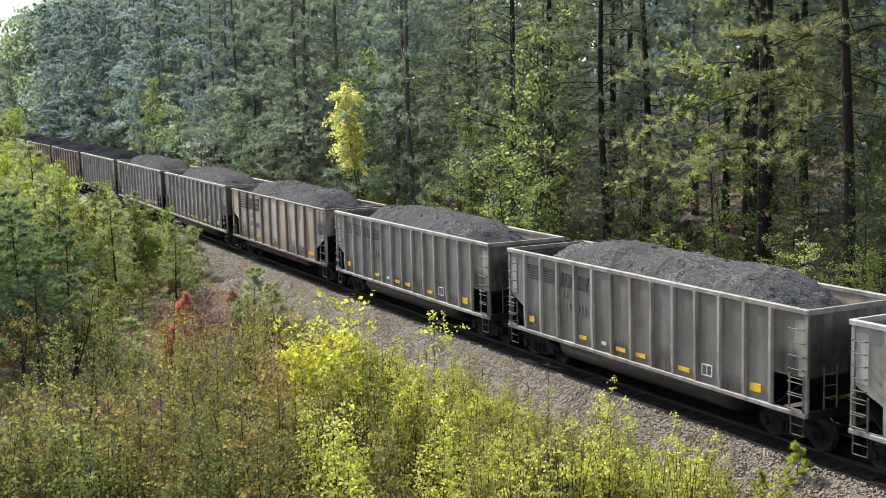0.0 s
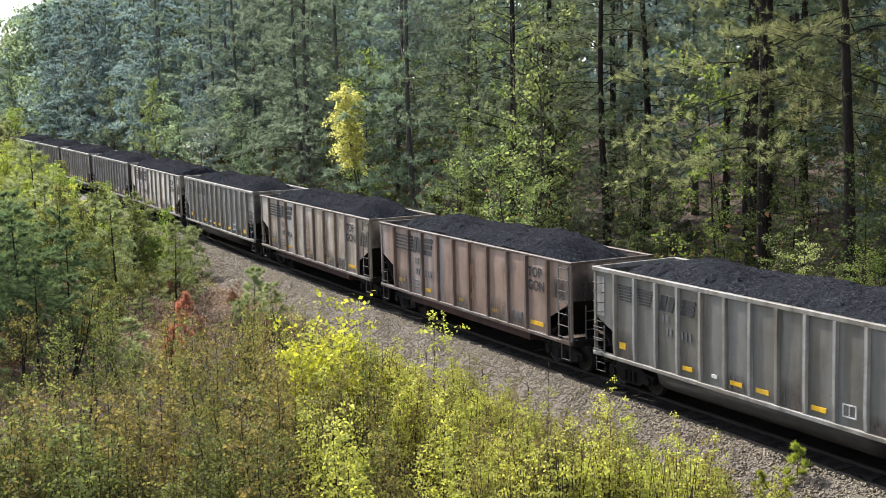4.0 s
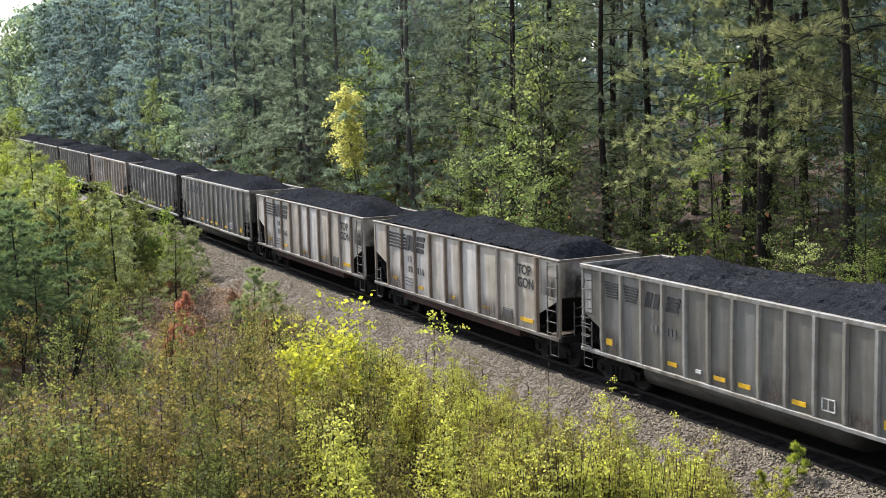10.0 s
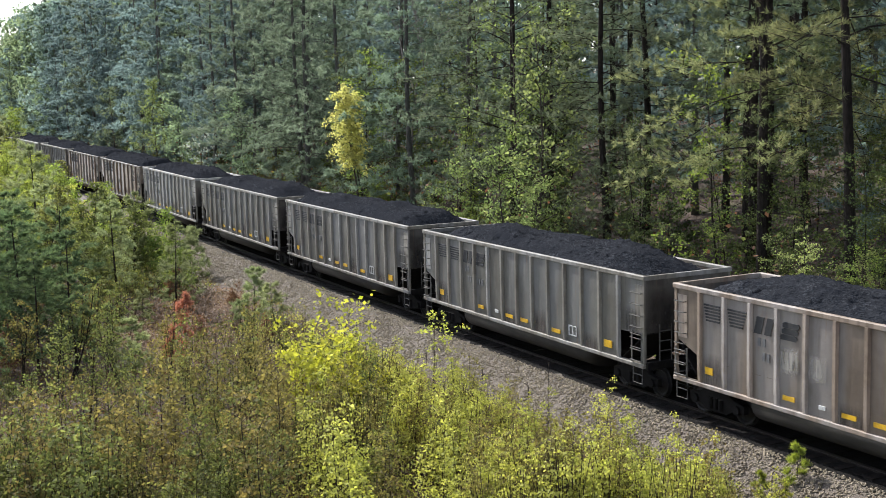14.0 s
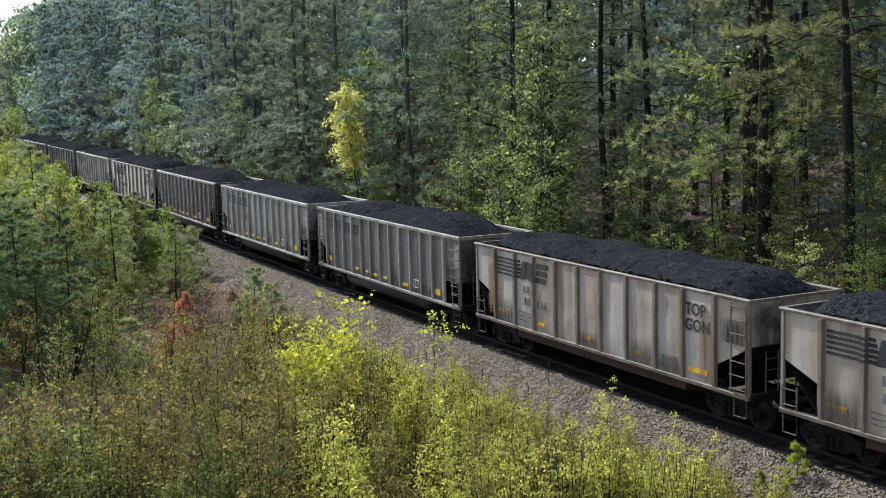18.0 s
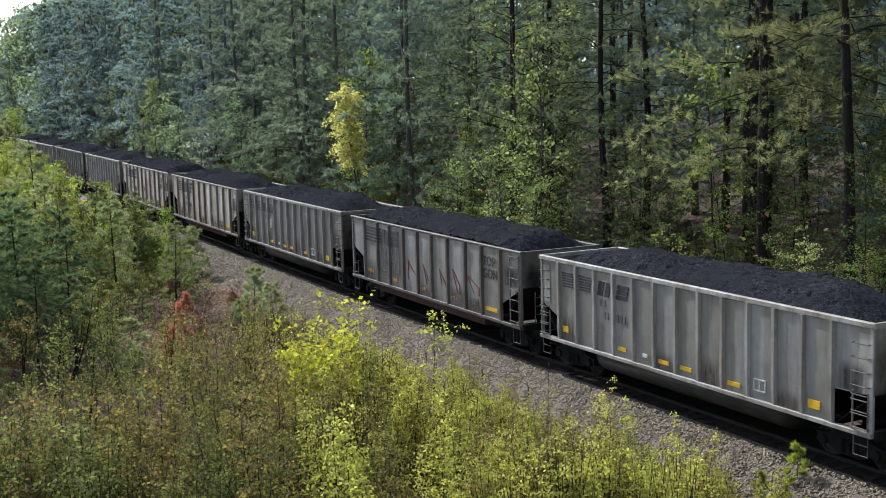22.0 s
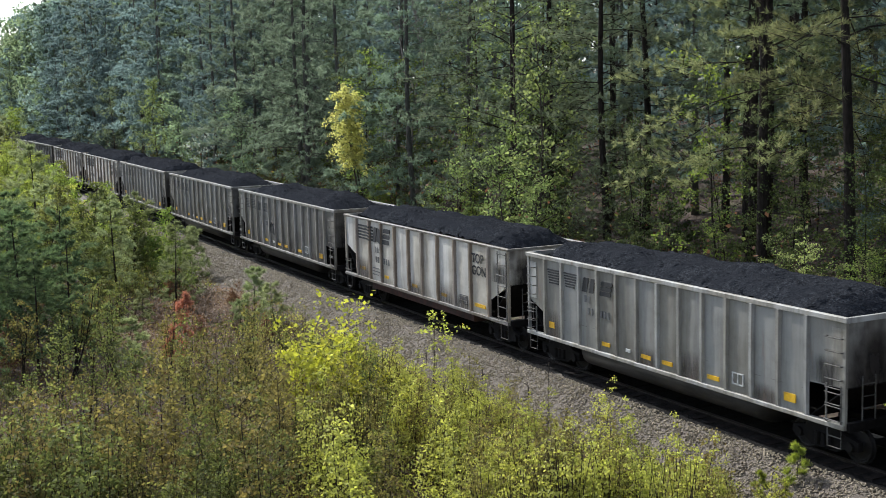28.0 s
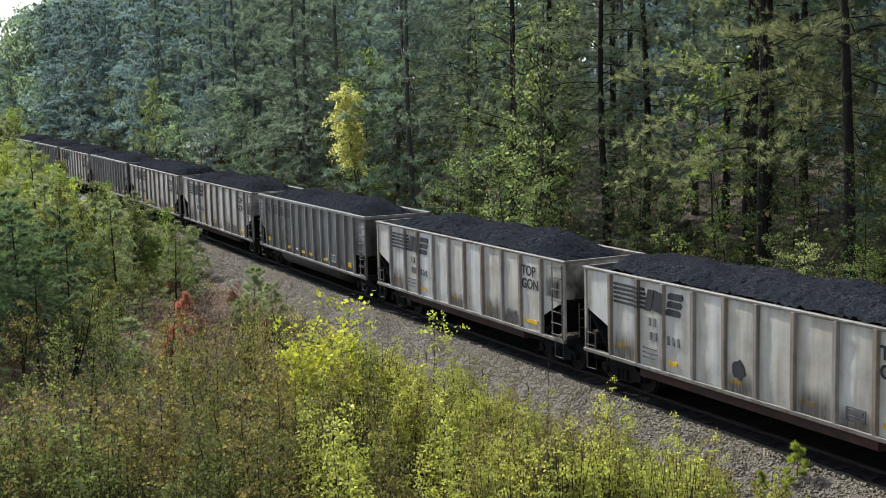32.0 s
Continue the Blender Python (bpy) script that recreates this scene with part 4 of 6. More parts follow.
DIRT = stain("dark_dirt_run", (0.04, 0.037, 0.035), (0.085, 0.077, 0.07))
RUST_RUN = stain("rust_run", (0.16, 0.08, 0.042), (0.25, 0.16, 0.1))
PALE_PATCH = stain("pale_repaint", (0.34, 0.31, 0.27), (0.24, 0.215, 0.185))
for n in (21, 11):
    sh = Shape()
    bars(sh, -0.3, 2.1, 0.38, 0.3, -HALF_W - 0.057)
    part("painted_patch", sh, GREY_PAINT, CARS[n], "small grey painted square")
scrawl(CARS[18], -1.9, 1.6, 6.4, 1.0, RED_SPRAY, "faint red spray strokes", 4)
scrawl(CARS[27], -2.05, 1.75, 0.75, 0.7, BLACK_PAINT, "dark spray scribble", 6, 0.035)
blot(CARS[30], -0.15, 1.78, 0.28, BLACK_PAINT, "black painted blot", 3)
for n in (-10, 20):
    for o in [o for o in CARS[n].children if o.name.startswith("stencil_words")]:
        bpy.data.objects.remove(o)
# the dark cars carry tall pale ladders, a brake wheel and bare corners
for n in (5, 15):
    for o in [o for o in CARS[n].children if o.name.split(".")[0] in ("corner_plate", "ladder_frame", "ladder") and o.matrix_local.translation.x == 0 and max(v.co.x for v in o.data.vertices) > 6]:
        bpy.data.objects.remove(o)
    part("ladder", ladder_shape(6.78, 7.3, -HALF_W - 0.03, 1.05, 3.6, 7, True, 0.06), LADDER, CARS[n], "tall pale ladder with two rails")
    sh = Shape()
    for z in (1.5, 1.9, 2.3, 2.7, 3.1):
        sh.tube([(7.44, -1.5, z), (7.44, -1.0, z)], 0.018, 5)
    for y in (-1.5, -1.0):
        sh.box(7.42, 7.46, y - 0.02, y + 0.02, 1.2, 3.6)
    part("end_rungs", sh, LADDER, CARS[n], "pale rungs on the end")
    sh = Shape()
    rim = [(7.5, -0.45 + 0.24 * math.cos(a), 3.3 + 0.24 * math.sin(a)) for a in np.linspace(0, 6.2832, 17)]
    sh.tube(rim, 0.022, 6, False)
    for a in (0.3, 2.4, 4.5):
        sh.tube([(7.5, -0.45, 3.3), (7.5, -0.45 + 0.24 * math.cos(a), 3.3 + 0.24 * math.sin(a))], 0.014, 5)
    sh.tube([(7.36, -0.45, 3.3), (7.53, -0.45, 3.3)], 0.05, 8)
    part("brake_wheel", sh, LADDER, CARS[n], "pale round brake wheel")
for n, x, w in ((0, -2.98, 0.14), (-1, -3.2, 0.5), (18, -4.6, 1.1), (18, -3.4, 1.2), (4, -3.9, 0.12), (27, 5.2, 0.7), (8, 1.2, 0.3), (19, 2.4, 0.4), (24, -1.6, 0.3), (20, -3.4, 0.6), (20, -4.6, 0.3), (28, 0.6, 0.12), (16, -4.5, 0.3), (26, -3.4, 0.12), (-3, -1.9, 0.2)):
    streak(CARS[n], x, w, 1.3, 3.5, DIRT, "dark dirt run down the side")
for n, x, w in ((-5, -0.6, 0.7), (-5, 1.9, 0.5), (-10, 4.5, 0.7), (-10, 2.2, 0.3), (-6, 0.3, 0.8), (-6, 3.0, 0.6), (12, -6.6, 0.4), (12, 5.4, 0.3), (11, 5.6, 0.4), (21, 0.5, 0.8), (6, 5.0, 0.4)):
    streak(CARS[n], x, w, 1.25, 3.3, RUST_RUN, "brown rust run down the side")
for n, x, w in ((6, -3.1, 0.8), (6, -2.1, 0.75), (5, -3.1, 0.8), (19, -3.1, 0.8)):
    streak(CARS[n], x, w, 2.0, 2.75, PALE_PATCH, "pale repainted panel")


# ---- plants: builders ----
def blades(rng, centers, dirs, per, length, width, spread_):
    """Needle tufts: thin triangles that fan out from each centre."""
    n = len(centers)
    c = np.repeat(np.asarray(centers), per, 0)
    d = np.repeat(np.asarray(dirs), per, 0) + rng.normal(0, spread_, (n * per, 3))
    d /= np.linalg.norm(d, axis=1, keepdims=True) + 1e-9
    side = np.cross(d, rng.normal(0, 1, d.shape))
    side /= np.linalg.norm(side, axis=1, keepdims=True) + 1e-9
    L = length * rng.uniform(0.7, 1.2, (len(c), 1))
    c = c + rng.normal(0, 0.03, c.shape)
    v = np.stack([c - side * width / 2, c + side * width / 2, c + d * L], 1)
    return v.reshape(-1, 3), np.arange(len(c) * 3).reshape(-1, 3)


def leaf_quads(rng, centers, size, flat=0.5, droop=0.25, face=0.9):
    """Leaves: small pointed quads, turned at random, hanging or lying rather flat."""
    n = len(centers)
    d = rng.normal(0, 1, (n, 3)) * (1, 1, flat)
    d[:, 2] -= droop
    d /= np.linalg.norm(d, axis=1, keepdims=True) + 1e-9
    nrm = rng.normal(0, 0.6, (n, 3)) + (0, 0, face)
    w = np.cross(d, nrm)
    w /= np.linalg.norm(w, axis=1, keepdims=True) + 1e-9
    L = size * rng.uniform(0.6, 1.3, (n, 1))
    c = np.asarray(centers)
    v = np.stack([c, c + d * L * 0.45 + w * L * 0.36, c + d * L, c + d * L * 0.45 - w * L * 0.36], 1)
    return v.reshape(-1, 3), np.arange(n * 4).reshape(-1, 4)


def bunches(rng, centers, per, radius):
    """Points in tight bunches round each centre, as leaves sit at a twig's end."""
    c = np.repeat(np.asarray(centers), per, 0)
    return c + rng.normal(0, 1, c.shape) * radius * (1, 1, 0.7)


def pine_meshes(seed, height, base, reach, dens, needles, length=0.3, width=0.04, thin=0.0078, dead=4, fine=1.0, per=9, pad=0.35, bark=None):
    """A pine: trunk, limbs, side branchlets in flat pads, and a tuft of needles at each branchlet's joints."""
    rng = np.random.default_rng(seed)
    wood = Shape()
    lean = rng.normal(0, 0.012, 2)
    zs = np.linspace(-0.4, height, 9)
    path = [(lean[0] * z + 0.12 * math.sin(z * 0.35 + seed), lean[1] * z + 0.12 * math.sin(z * 0.3 + 2 * seed), z) for z in zs]
    r0 = thin * height
    wood.tube(path, [r0 * (1.25 if k == 0 else 1) * (1 - 0.86 * max(z, 0) / height) for k, z in enumerate(zs)], 9)
    cen, dirs = [], []
    n = int((height - base) * dens)
    for k in range(n):
        f = (k + rng.uniform(0, 0.9)) / n
        z = base + (height - base) * f ** 1.25
        f = (z - base) / (height - base)
        prof = (1 - f) ** 0.6 * (0.55 + 0.45 * min(1, f * 5)) + 0.08
        L = reach * prof * rng.uniform(0.35, 1.2)
        a = k * 2.4 + rng.uniform(-0.6, 0.6)
        rise = rng.uniform(-0.35, 0.5) + 0.5 * f
        o = np.array([np.interp(z, zs, [p[0] for p in path]), np.interp(z, zs, [p[1] for p in path]), z])
        u = np.array([math.cos(a), math.sin(a), 0])
        q = np.array([-u[1], u[0], 0]) * rng.normal(0, 0.18)
        pts = [o + L * t * (u + q * t) + np.array([0, 0, L * (rise * t - 0.28 * t * t)]) for t in (0, 0.25, 0.5, 0.75, 1.0)]
        rl = max(0.01, r0 * 0.17 * (L / reach))
        wood.tube(pts, [rl, rl * 0.8, rl * 0.6, rl * 0.4, rl * 0.15], 4 if fine >= 1 else 3, False)
        small = min(1.0, L / 2)
        for j in range(max(3, round((1.2 / small ** 0.5 + 1.5 * L) * fine))):
            t = 1.0 if j == 0 else rng.uniform(pad, 1.0)
            i0 = min(int(t * 4), 3)
            p = pts[i0] + (pts[i0 + 1] - pts[i0]) * (t * 4 - i0)
            turn = a + (1 if j % 2 else -1) * rng.uniform(0.35, 1.15) * (0.3 if j == 0 else 1)
            bl = (0.24 * L * (1.35 - t) + 0.32 * small) * rng.uniform(0.65, 1.35)
            bd = np.array([math.cos(turn), math.sin(turn), rng.normal(0.18, 0.3)])
            if fine >= 1.2:
                wood.tube([p, p + bd * bl], [0.016 * small, 0.006 * small], 3, False)
            for g in (0.3, 0.55, 0.8, 1.0):
                cen.append(p + bd * bl * g + rng.normal(0, 0.06 * small, 3))
                dirs.append(bd + np.array([0, 0, 0.35]))
    for k in range(dead):
        z = rng.uniform(base * 0.35, base)
        a = rng.uniform(0, 6.28)
        L = rng.uniform(0.6, 2.0)
        u = np.array([math.cos(a), math.sin(a), rng.uniform(-0.3, 0.2)])
        o = np.array([np.interp(z, zs, [p[0] for p in path]), np.interp(z, zs, [p[1] for p in path]), z])
        wood.tube([o, o + u * L * 0.5, o + u * L + (0, 0, -0.15 * L)], [0.035, 0.022, 0.008], 4, False)
    v, f = blades(rng, cen, dirs, per, length, width, 0.75)
    return wood.mesh("pine_trunk", bark or BARK, True), big_mesh("pine_crown", v, f, needles)


def leafy_meshes(seed, height, base, reach, limbs, per, leaf, leaves, bark, hang=0.0, thin=0.009, stems=1, taper=0.75):
    """A broadleaf: stem, forking limbs, and many small leaves in clumps round the twigs."""
    rng = np.random.default_rng(seed)
    wood, cen = Shape(), []
    for st in range(stems):
        foot = np.array([0, 0, -0.2]) + (rng.normal(0, 0.12, 3) * (1, 1, 0) if stems > 1 else 0)
        tilt = rng.normal(0, 0.05 if stems == 1 else 0.14, 2)
        h = height * (1 if st == 0 else rng.uniform(0.6, 0.95))
        zs = np.linspace(0, 1, 6)
        path = [foot + np.array([tilt[0] * h * z + 0.02 * h * math.sin(5 * z + seed), tilt[1] * h * z + 0.02 * h * math.sin(4 * z + 1.7 * seed), (h + 0.2) * z]) for z in zs]
        r0 = max(0.009, thin * h)
        wood.tube(path, [r0 * (1 - 0.85 * z) for z in zs], 4, False)
        for k in range(limbs):
            f = base / height + (1 - base / height) * (k + rng.uniform(0, 1)) / limbs
            i0 = min(int(f * 5), 4)
            o = path[i0] + (path[i0 + 1] - path[i0]) * (f * 5 - i0)
            a = k * 2.4 + rng.uniform(-0.7, 0.7)
            g = (f - base / height) / (1 - base / height)
            L = reach * (1.05 - taper * g) * rng.uniform(0.5, 1.15)
            rise = rng.uniform(0.3, 0.9) - hang
            u = np.array([math.cos(a), math.sin(a), rise])
            pts = [o, o + u * L * 0.5, o + u * L - np.array([0, 0, hang * L * 0.4])]
            rl = max(0.005, r0 * 0.35)
            wood.tube(pts, [rl, rl * 0.65, rl * 0.25], 3, False)
            n = max(4, int(per * (0.5 + L / reach)))
            t = rng.uniform(0.15, 1.05, n) ** 0.8
            p = np.where(t[:, None] < 0.5, pts[0] + (pts[1] - pts[0]) * t[:, None] * 2, pts[1] + (pts[2] - pts[1]) * (t[:, None] * 2 - 1))
            cen.append(bunches(rng, (p + rng.normal(0, 1, (n, 3)) * (0.05 + 0.14 * L) * (1, 1, 0.6))[::6], 6, leaf * 0.75))
    v, f = leaf_quads(rng, np.concatenate(cen), leaf, droop=0.6, face=0.45)
    return wood.mesh("stem", bark, True), big_mesh("leaves", v, f, leaves)


def plant(name, meshes, label, category, group, at, turn=None, size=1.0, tilt=0.0, parts=("trunk", "crown")):
    """One tree or shrub of two parts."""
    ob = tagged(new(name), label, category, group)
    for nm, me in zip(parts, meshes):
        part(nm, me, None, ob)
    ob.matrix_world = Matrix.Translation(at) @ Euler((tilt * math.sin(7 * at[0]), tilt * math.cos(5 * at[1]), turn if turn is not None else random.uniform(0, 6.28))).to_matrix().to_4x4() @ Matrix.Scale(size, 4)
    return ob


def stand(s, lat, sink=0.05):
    x, y = beside(s, lat)
    return float(x), float(y), float(ground_height(s, lat)) - sink


def track_coords(x, y):
    """The stretch along the line and the distance from it, for a point of the plan."""
    k = int(np.argmin((_x - x) ** 2 + (_y - y) ** 2))
    dx, dy = x - _x[k], y - _y[k]
    th = _th[k]
    return _s[k] + dx * math.cos(th) + dy * math.sin(th), dx * math.sin(th) - dy * math.cos(th)


def on_ground(x, y, sink=0.04):
    return x, y, float(ground_height(*track_coords(x, y))) - sink


rnd = random.Random(21)

# ---- the pine wood beyond the line ----
PINES = [pine_meshes(40 + k, 24 + 1.5 * (k % 4), 1.8 + 1.1 * (k % 3), 4.4 + 0.5 * (k % 2), 3.5, NEEDLES, 0.25, 0.03, fine=1.5, per=14, pad=0.15) for k in range(5)]
# further pines take bluer needles and paler bark, standing in for haze
MID_PINES = [pine_meshes(46 + k, 24 + 1.5 * (k % 4), 1.6 + 1.1 * (k % 3), 4.5, 3.5, MID_NEEDLES, 0.3, 0.042, fine=1.2, per=15, pad=0.15, bark=HAZED_BARK) for k in range(4)]
FAR_PINES = [pine_meshes(50 + k, 24 + 1.5 * (k % 4), 1.5 + 1.2 * (k % 3), 4.4, 2.5, (MID_NEEDLES, HAZED_NEEDLES)[k % 2], 0.37, 0.065, fine=1.15, per=14, pad=0.15, bark=HAZED_BARK) for k in range(4)]
DEEP_PINES = [pine_meshes(55 + k, 24 + 1.5 * (k % 4), 1.5 + 1.2 * (k % 3), 4.6, 3.2, (HAZED_NEEDLES, HAZED_NEEDLES, MID_NEEDLES, HAZED_NEEDLES)[k], 0.44, 0.135, fine=1.0, per=9, pad=0.15, bark=HAZED_BARK) for k in range(4)]
TALL_PINES = [pine_meshes(60 + k, 27, 6.5 + 2 * k, 4.2, 2.2, NEEDLES, 0.33, 0.05, dead=9, fine=1.0, per=9) for k in range(3)]
BROAD = [leafy_meshes(80 + k, 10 + 2 * k, 1.6, 2.9, 24, 72, 0.17, PALE_SPRING, TWIG, taper=0.35) for k in range(3)]
FAR_BROAD = [leafy_meshes(86 + k, 10 + 2 * k, 1.2, 2.9, 24, 90, 0.24, HAZED_SPRING, TWIG, taper=0.35) for k in range(3)]
CROWNED = [leafy_meshes(84 + k, 17, 2.0, 4.6, 36, 130, 0.42, (HAZED_SPRING, FAR_NEEDLES)[k], TWIG, taper=0.6) for k in range(2)]
BIG_PINES = [pine_meshes(70 + k, 25, 6.6 + k, 6.4, 2.7, SUNNY_NEEDLES, 0.24, 0.026, 0.0088, 6, 1.6, 17, 0.4) for k in range(2)]
MIXED = [leafy_meshes(200 + k, 11.0, 1.0, 2.3, 22, 72, 0.15, (SHADE_LEAF, SPRING, SHADE_LEAF)[k], BARK, taper=0.3, hang=0.25, thin=0.006) for k in range(3)]
UNDER = [leafy_meshes(90 + k, 4.0 + k * 0.7, 0.5, 1.7, 12, 66, 0.15, (SPRING, SHADE_LEAF, OLIVE)[k], TWIG, stems=2) for k in range(3)]


def wood_height(s, lat=-9.0):
    return float(np.interp(s - 3.0 * (lat + 9), [-260, -205, -195, -180, -165, -150, -122, -60, 30], [9, 11, 12.5, 14.5, 18.5, 21, 23, 26, 27]))


def pine_at(s, lat, tall=False, far=False):
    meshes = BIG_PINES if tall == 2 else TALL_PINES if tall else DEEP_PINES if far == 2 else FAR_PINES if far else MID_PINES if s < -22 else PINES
    i = rnd.randrange(len(meshes))
    h = 25 if tall == 2 else 27 if tall else 24 + 1.5 * (i % 4)
    size = wood_height(s, lat) / h * rnd.uniform(0.9, 1.06)
    plant("pine_tree", meshes[i], "tall dark green pine with a rough brown trunk", "tree", "pines of the wood", stand(s, lat, 0.2), rnd.uniform(0, 6.28), size, 0.035)


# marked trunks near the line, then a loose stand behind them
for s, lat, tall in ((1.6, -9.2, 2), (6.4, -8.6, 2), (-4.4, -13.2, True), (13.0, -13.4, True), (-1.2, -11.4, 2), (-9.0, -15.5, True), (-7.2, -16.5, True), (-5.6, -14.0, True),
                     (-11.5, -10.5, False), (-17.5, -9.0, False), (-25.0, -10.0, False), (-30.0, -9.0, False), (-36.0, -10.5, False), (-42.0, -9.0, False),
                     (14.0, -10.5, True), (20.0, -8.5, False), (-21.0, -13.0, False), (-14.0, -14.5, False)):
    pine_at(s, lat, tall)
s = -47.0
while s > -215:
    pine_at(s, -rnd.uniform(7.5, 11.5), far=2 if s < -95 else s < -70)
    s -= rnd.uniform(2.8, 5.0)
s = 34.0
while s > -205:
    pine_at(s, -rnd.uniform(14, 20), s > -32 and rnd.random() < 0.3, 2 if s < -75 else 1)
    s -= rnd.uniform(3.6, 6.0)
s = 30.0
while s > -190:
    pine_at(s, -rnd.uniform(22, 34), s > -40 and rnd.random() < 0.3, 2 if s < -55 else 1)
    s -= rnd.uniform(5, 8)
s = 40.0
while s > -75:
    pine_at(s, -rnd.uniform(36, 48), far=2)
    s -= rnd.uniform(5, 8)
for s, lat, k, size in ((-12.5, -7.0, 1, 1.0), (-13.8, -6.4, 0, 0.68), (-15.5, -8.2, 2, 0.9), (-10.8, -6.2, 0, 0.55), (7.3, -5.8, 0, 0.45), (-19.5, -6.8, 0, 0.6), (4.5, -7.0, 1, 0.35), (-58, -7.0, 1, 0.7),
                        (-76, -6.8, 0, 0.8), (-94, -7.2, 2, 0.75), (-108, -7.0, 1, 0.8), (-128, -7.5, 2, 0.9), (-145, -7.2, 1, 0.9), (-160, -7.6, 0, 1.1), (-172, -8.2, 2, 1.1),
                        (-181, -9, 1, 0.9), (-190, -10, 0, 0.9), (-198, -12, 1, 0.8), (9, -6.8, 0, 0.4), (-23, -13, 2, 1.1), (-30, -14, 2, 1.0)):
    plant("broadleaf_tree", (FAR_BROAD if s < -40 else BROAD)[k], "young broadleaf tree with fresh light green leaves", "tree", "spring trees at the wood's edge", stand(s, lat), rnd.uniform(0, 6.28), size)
for n in range(34):
    s, lat = 10 - 52 * rnd.random(), -rnd.uniform(7.5, 19.0)
    k = n % 3
    plant("understory_tree", MIXED[k], ("slim tree with leaves coloured as in the shade under the pines", "slim tree with light green leaves under the pines", "slim tree with leaves coloured as in the shade under the pines")[k], "tree",
          "slim trees under the pines", stand(s, lat), rnd.uniform(0, 6.28), rnd.uniform(0.45, 1.05), 0.06)
for s, lat, k, size in ((5.2, -7.6, 0, 0.6), (8.4, -7.4, 2, 0.65), (-5.2, -8.2, 0, 0.6), (-2.6, -7.2, 2, 0.5), (-0.4, -8.8, 0, 0.65), (1.0, -7.0, 2, 0.42), (2.6, -9.6, 0, 0.7), (7.0, -9.4, 0, 0.7), (10.4, -8.2, 0, 0.6), (9.4, -6.6, 1, 0.4), (6.0, -11.5, 2, 0.8), (-7.0, -9.5, 2, 0.7), (0.6, -12.0, 0, 0.85)):
    plant("understory_tree", MIXED[k], ("slim tree with leaves coloured as in the shade under the pines", "slim tree with light green leaves under the pines")[k % 2], "tree",
          "slim trees under the pines", stand(s, lat), rnd.uniform(0, 6.28), size, 0.06)
s = 24.0
while s > -175:
    k = rnd.choice((0, 1, 1, 2)) if s < -12 else 1
    plant("shrub", UNDER[k], ("bright green spring shrub at the wood's edge", "shrub with leaves coloured as in shade at the wood's edge", "olive green shrub at the wood's edge")[k], "shrub", "shrubs at the wood's edge",
          stand(s, -rnd.uniform(4.8, 13.0)), rnd.uniform(0, 6.28), rnd.uniform(0.4, 0.85), parts=("stem", "foliage"))
    s -= rnd.uniform(0.9, 2.2)

for s, lat, k, h in ((-150, -11, 1, 20), (-158, -15, 0, 20), (-164, -11, 0, 20), (-170, -14, 1, 19), (-175, -11, 0, 19), (-181, -15, 1, 19.5), (-184, -11, 0, 16.5), (-191, -13, 0, 16), (-199, -12, 1, 13.5)):
    plant("crowned_tree", CROWNED[k], "tall broadleaf tree with a round fresh green crown", "tree", "spring trees at the wood's edge", stand(s, lat), rnd.uniform(0, 6.28), h / 17)

s = -108.0
while s > -222:
    lat = -rnd.uniform(17, 28)
    plant("crowned_tree", CROWNED[rnd.randrange(2)], "tall broadleaf tree with a round fresh green crown", "tree", "spring trees at the wood's edge", stand(s, lat), rnd.uniform(0, 6.28), 0.95 * wood_height(s, lat) / 17)
    s -= rnd.uniform(4.5, 7)

for s, lat, size in ((6.6, -5.4, 0.62), (7.7, -5.7, 0.5), (9.4, -5.3, 0.45), (-4.6, -6.6, 0.6), (11.5, -5.8, 0.6), (8.6, -6.2, 0.6)):
    plant("shrub", UNDER[0], "bright green spring shrub at the wood's edge", "shrub", "shrubs at the wood's edge", stand(s, lat), rnd.uniform(0, 6.28), size, parts=("stem", "foliage"))

# single trees that stand out
plant("catkin_tree", leafy_meshes(120, 10.4, 5.5, 1.1, 34, 130, 0.15, CATKIN, TWIG, hang=0.8, taper=0.1), "slender tree with drooping pale yellow-green catkins", "tree", "", stand(-32.3, -6.3), 0.3, 0.94)
plant("yellow_tree", leafy_meshes(121, 11.5, 4.0, 2.3, 24, 80, 0.2, PALE_SPRING, TWIG), "narrow tree with light green spring leaves", "tree", "", stand(-85.0, -6.4), 1.0, 0.92)
plant("dogwood_tree", leafy_meshes(122, 6.3, 2.8, 2.4, 14, 26, 0.16, BLOSSOM, TWIG), "small dogwood with white blossom at the wood's edge", "tree", "", stand(-68.3, -6.2), 2.0, 1.0)


def bare_tree():
    """A dead tree with pale forking branches."""
    rng = np.random.default_rng(5)
    wood = Shape()

    def fork(o, d, L, r, depth):
        e = o + d * L
        wood.tube([o, (o + e) / 2 + rng.normal(0, 0.06 * L, 3), e], [r, r * 0.75, r * 0.5], 5, False)
        if depth:
            for _ in range(3 if depth > 1 else 4):
                nd = d + rng.normal(0, 0.42, 3)
                fork(o + d * L * rng.uniform(0.55, 1.0), nd / np.linalg.norm(nd), L * rng.uniform(0.5, 0.75), r * 0.5, depth - 1)
    fork(np.array([0, 0, -0.3]), np.array([0.02, 0.03, 1.0]), 9.0, 0.14, 4)
    ob = tagged(new("bare_tree", wood.mesh("bare_tree", PALE_BARK, True)), "leafless tree with pale grey branches among pines", "tree")
    ob.matrix_world = Matrix.Translation(stand(-33, -10.5))


bare_tree()


